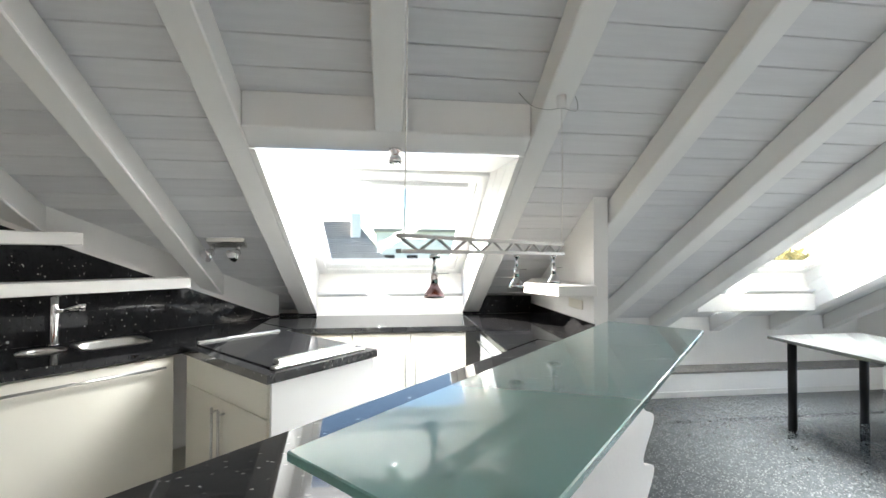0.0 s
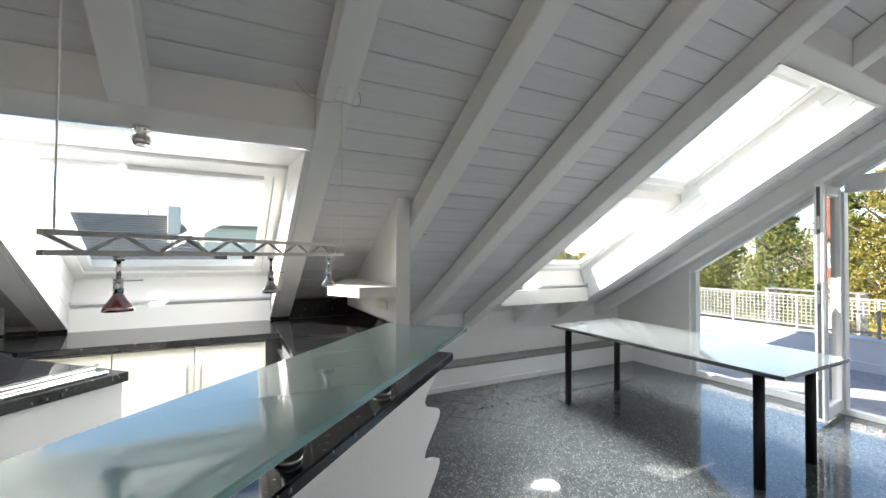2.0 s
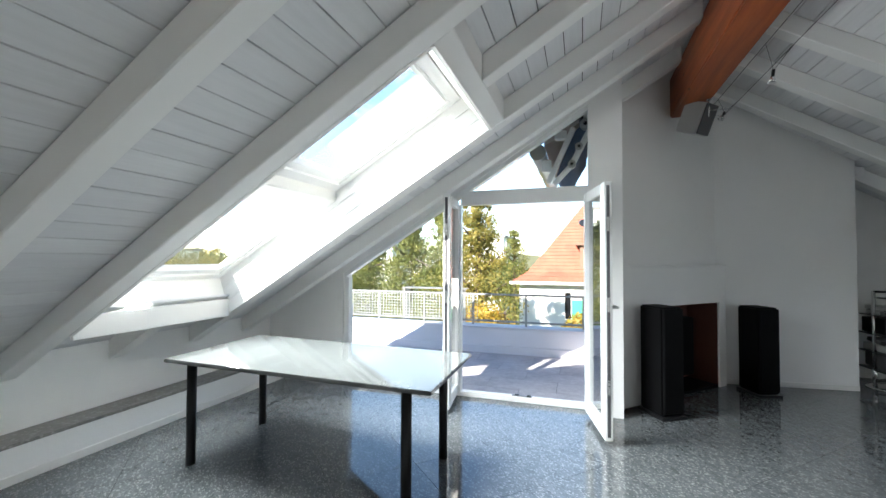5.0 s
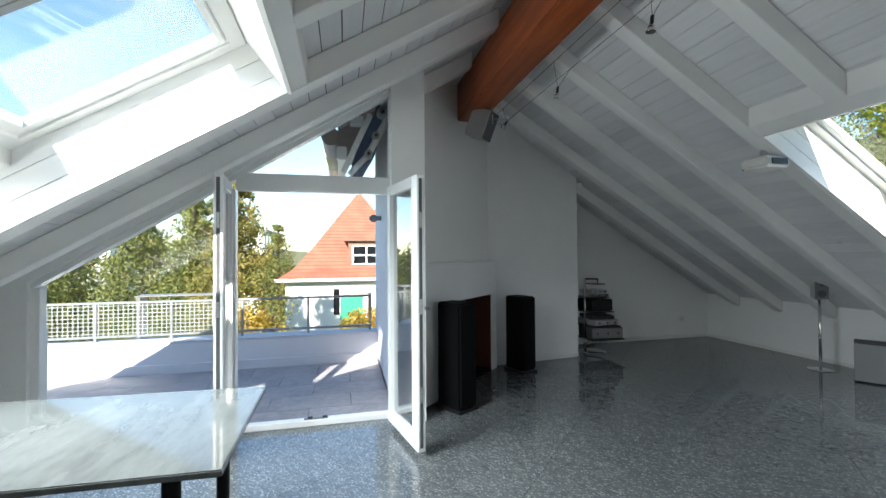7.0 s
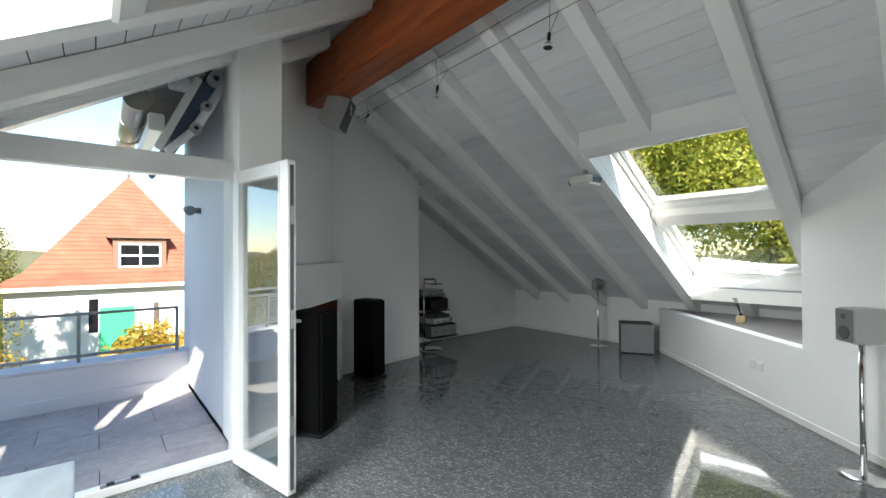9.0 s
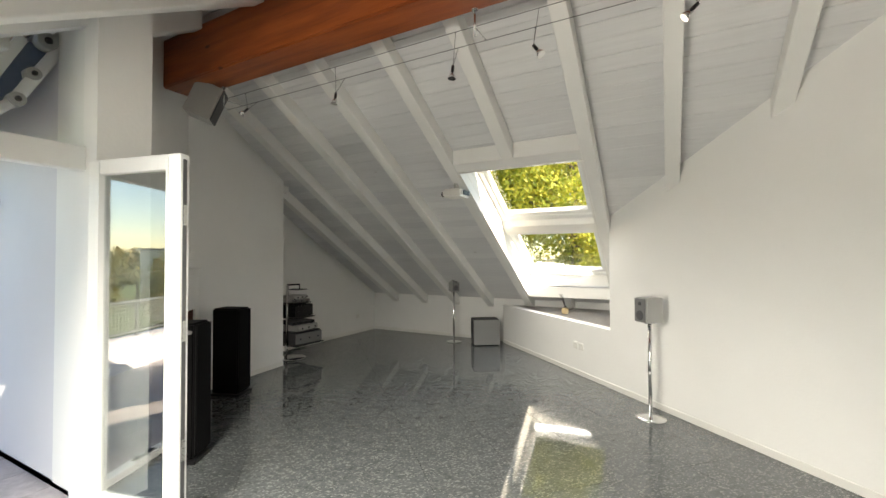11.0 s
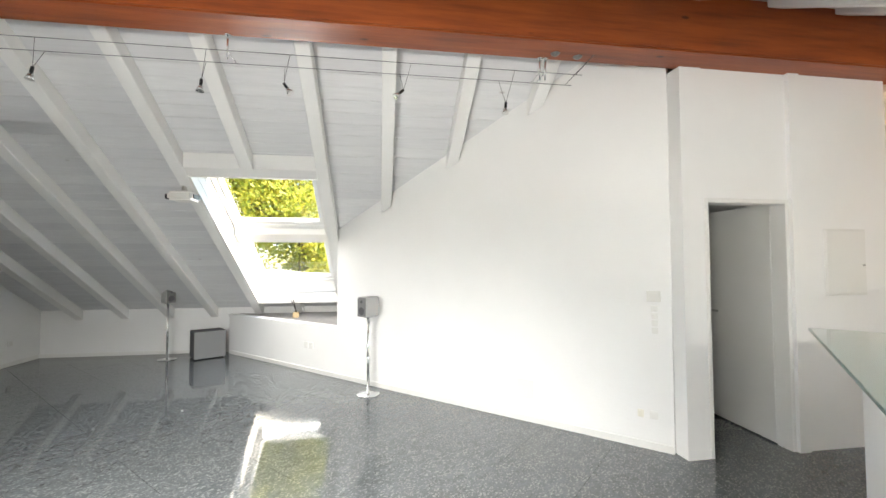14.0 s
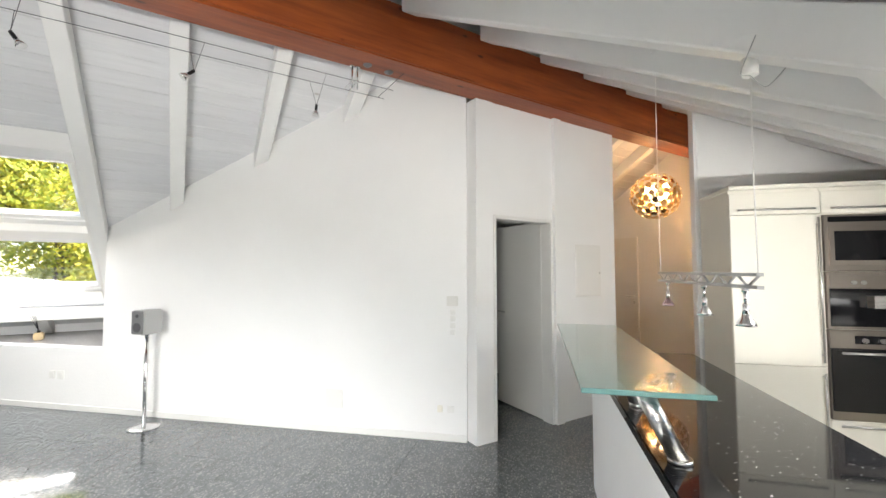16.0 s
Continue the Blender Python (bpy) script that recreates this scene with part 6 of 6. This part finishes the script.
hs = house((33.0, 0.6), 9.0, 9.0, 0.15, 6.2, M_HOUSEWALL, M_REDTILE, "neighbouring white house with a red tiled hipped roof")
M_DORMER = wood("brown_dormer_cladding", (0.16, 0.085, 0.055), (0.24, 0.13, 0.085), 0.7)
dr = part("dormer", boxed((29.10, -0.85, 0.55), (32.5, 1.40, 2.36)), M_DORMER, hs, "brown clad dormer")
part("dormer_roof", boxed((28.85, -1.10, 2.36), (32.8, 1.65, 2.50)), M_DORMER, dr)
wf = part("dormer_window", boxed((29.05, -0.62, 0.86), (29.099, 1.17, 2.10)), M_PVC, hs, "white dormer window")
for y0 in (-0.53, 0.32):
    for z0, z1 in ((0.95, 1.42), (1.52, 2.01)):
        part("pane", boxed((29.03, y0, z0), (29.049, y0 + 0.76, z1)), M_BLACKGLOSS, wf)
bm = bmesh.new()
rod(bm, (33.0, 0.6, 6.1), (33.0, 0.6, 6.7), 0.10, 10, 0.04)
part("roof_finial", bm, M_GREYTILE, hs, "small grey finial on the roof's peak")
part("window", boxed((28.45, 0.2, -1.0), (28.499, 1.9, -0.45)), M_GREYTILE, hs, "greyish house window band")
part("window", boxed((28.45, 1.95, -2.2), (28.499, 2.3, -0.6)), M_BLACKGLOSS, hs, "narrow dark house window")
part("shutter", boxed((28.40, 0.55, -3.2), (28.449, 1.9, -1.05)), paint("green_shutter", (0.03, 0.30, 0.15), 0.6, 0.1, 20, 0.1), hs, "green sheet below the window band")
# to the north, seen through the kitchen roof window
hn = thing("house", (-6.0, 30.0, G0), "neighbouring house with a long grey tiled ridge roof", "house")
part("wall", boxed((-12.6, 25.9, G0), (0.4, 34.1, 0.45)), M_HOUSEWALL, hn)
lo_c, hi_c = ((-13.0, 25.4), (0.8, 25.4), (0.8, 34.6), (-13.0, 34.6)), ((-11.0, 30.0), (-2.0, 30.0), (-2.0, 30.02), (-11.0, 30.02))
bm = bmesh.new()
hexa(bm, [(x, y, 0.35) for x, y in lo_c] + [(x, y, 3.75) for x, y in hi_c])
rn = part("roof", bm, M_GREYTILE, hn, "grey tiled hipped roof")
bm = bmesh.new()
for k in range(24):
    f = k / 24
    cs = [(a[0] + (b[0] - a[0]) * f, a[1] + (b[1] - a[1]) * f) for a, b in zip(lo_c, hi_c)]
    bx(bm, (cs[0][0] - 0.04, cs[0][1] - 0.04, 0.36 + 3.4 * f), (cs[2][0] + 0.04, cs[2][1] + 0.04, 0.40 + 3.4 * f))
part("tile_course", bm, M_GREYTILE, rn)
part("chimney", soft(boxed((-2.1, 28.4, 2.0), (-1.5, 29.0, 4.15)), 0.03, 1), M_HOUSEWALL, hn, "rendered chimney")
bm = bmesh.new()
rod(bm, (-3.2, 30.0, 3.7), (-3.2, 30.0, 4.3), 0.03, 8)
part("ridge_finial", bm, M_RAIL, hn)


def block(at, w, d, hgt, seed, label):
    x, y = at
    b = thing("apartment_building", (x, y, G0), label, "building", "distant buildings")
    part("wall", boxed((x - w / 2, y - d / 2, G0), (x + w / 2, y + d / 2, G0 + hgt)), M_HOUSEWALL, b)
    part("roof", boxed((x - w / 2 - 0.3, y - d / 2 - 0.3, G0 + hgt), (x + w / 2 + 0.3, y + d / 2 + 0.3, G0 + hgt + 0.4)), M_GREYTILE, b)
    for f in range(int(hgt // 3)):
        for k in range(int(w // 3)):
            for face in (0, 1):
                px = x - w / 2 + 1.0 + k * 3
                yy = y - d / 2 - 0.05 if face == 0 else y + d / 2
                part("window", boxed((px, yy, G0 + 1.0 + 3 * f), (px + 1.4, yy + 0.05, G0 + 2.5 + 3 * f)), M_BLACKGLOSS, b)


block((4.5, 60.0), 12, 9, 11.5, 1, "pale distant apartment building with rows of windows")
block((90.0, 45.0), 14, 10, 19, 2, "distant apartment tower behind the trees")
block((55.0, 80.0), 20, 12, 10, 4, "pale long distant building with rows of windows")
block((75.0, 18.0), 16, 10, 12, 3, "distant pale building behind the pine")
for i in range(9):
    tree((60 + 6 * (i % 3), -30 + i * 14), 9 + (i % 3), 4.5, M_LEAFPINE if i % 2 else M_LEAFAUT, 40 + i, 1600, 0.5, False, "distant round garden tree")

bm = bmesh.new()
low, top = [], []
for k in range(180):
    a = 2 * math.pi * k / 180
    h = 9 + 3 * math.sin(3 * a + 1) + 2 * math.sin(11 * a) + 1.2 * math.sin(37 * a + 2)
    low.append(bm.verts.new((420 * math.cos(a), 420 * math.sin(a), G0 - 0.2)))
    top.append(bm.verts.new((460 * math.cos(a), 460 * math.sin(a), G0 + h)))
for k in range(180):
    q = (k + 1) % 180
    bm.faces.new((low[k], low[q], top[q], top[k]))
struct("backdrop_hills", bm, M_HILL, "low wooded hills along the horizon", "hills")

# ---- floor tiles ----
TS = 0.60
F45 = pose(0, 0, 0, 0, 0, 45)


def clip(poly, nx, ny, d):
    out = []
    for (x0, y0), (x1, y1) in zip(poly, poly[1:] + poly[:1]):
        a, b = nx * x0 + ny * y0 - d, nx * x1 + ny * y1 - d
        if a <= 0:
            out.append((x0, y0))
        if a * b < 0:
            t = a / (a - b)
            out.append((x0 + t * (x1 - x0), y0 + t * (y1 - y0)))
    return out


floor = bpy.data.objects["floor"]
bm = bmesh.new()
bx(bm, (-TS / 2 + 0.0013, -TS / 2 + 0.0013, -0.010), (TS / 2 - 0.0013, TS / 2 - 0.0013, 0.0))
bmesh.ops.recalc_face_normals(bm, faces=bm.faces)
whole = mesh_of("tile", bm, M_FLOOR)
TO = (0.25, 0.18)                          # where the tile grid starts, in its own axes
for i in range(-9, 16):
    for j in range(-16, 12):
        ca, cb = TO[0] + i * TS, TO[1] + j * TS
        cx, cy = ab(ca, cb)
        if not (-3.7 < cx < 8.6 and -5.05 < cy < 5.1) or cx - cy < -5.2 or (cx + cy < -1.2 and cx > -1.3) :
            continue
        corners = [ab(ca + sa * (TS / 2 - 0.0013), cb + sb * (TS / 2 - 0.0013)) for sa, sb in ((-1, -1), (1, -1), (1, 1), (-1, 1))]
        cutp = corners
        if max(c[0] for c in corners) > 5.785 and cy > 0.8:
            cutp = clip(corners, 1, 0, 5.785)
            if cy < 1.45:
                cutp = corners if cx + cy < 6.6 and max(c[1] for c in corners) < 1.2 else clip(corners, 1, 0, 5.785)
        if cutp and max(c[0] for c in cutp) > 8.2:
            cutp = clip(cutp, 1, 0, 8.2)
        if cutp and min(c[1] for c in cutp) < -4.65:
            cutp = clip(cutp, 0, -1, 4.65)
        if len(cutp) < 3:
            continue
        if cutp is corners:
            ob = new("tile", whole)
            ob.matrix_world = pose(cx, cy, 0, 0, 0, 45)
        else:
            bm = bmesh.new()
            prism(bm, cutp, -0.010, 0.0)
            ob = new("tile", mesh_of("tile_cut", bm, M_FLOOR))
        ob.parent = floor
# terrace tiles, 40 x 80 cm in broken bond
tf = bpy.data.objects["terrace_floor"]
bm = bmesh.new()
bx(bm, (0.003, 0.003, -0.061), (0.397, 0.797, -0.05))
tmesh = mesh_of("tile", bm, M_TERRTILE)
for i in range(6):
    for j in range(-1, 7):
        x, y = GX + 0.21 + i * 0.40, TY0 + 0.0 + j * 0.80 + (0.4 if i % 2 else 0.0)
        if x + 0.4 > PX - 0.02 or y < TY0 - 0.01 or y + 0.8 > TY1 + 0.1:
            y0, y1, x1 = max(y, TY0) + 0.003, min(y + 0.797, TY1), min(x + 0.397, PX - 0.005)
            if y1 - y0 < 0.05 or x1 - x < 0.05:
                continue
            bm = bmesh.new()
            bx(bm, (x + 0.003, y0, -0.061), (x1, y1, -0.05))
            ob = new("tile", mesh_of("tile_cut", bm, M_TERRTILE))
        else:
            ob = new("tile", tmesh)
            ob.matrix_world = Matrix.Translation((x, y, 0))
        ob.parent = tf
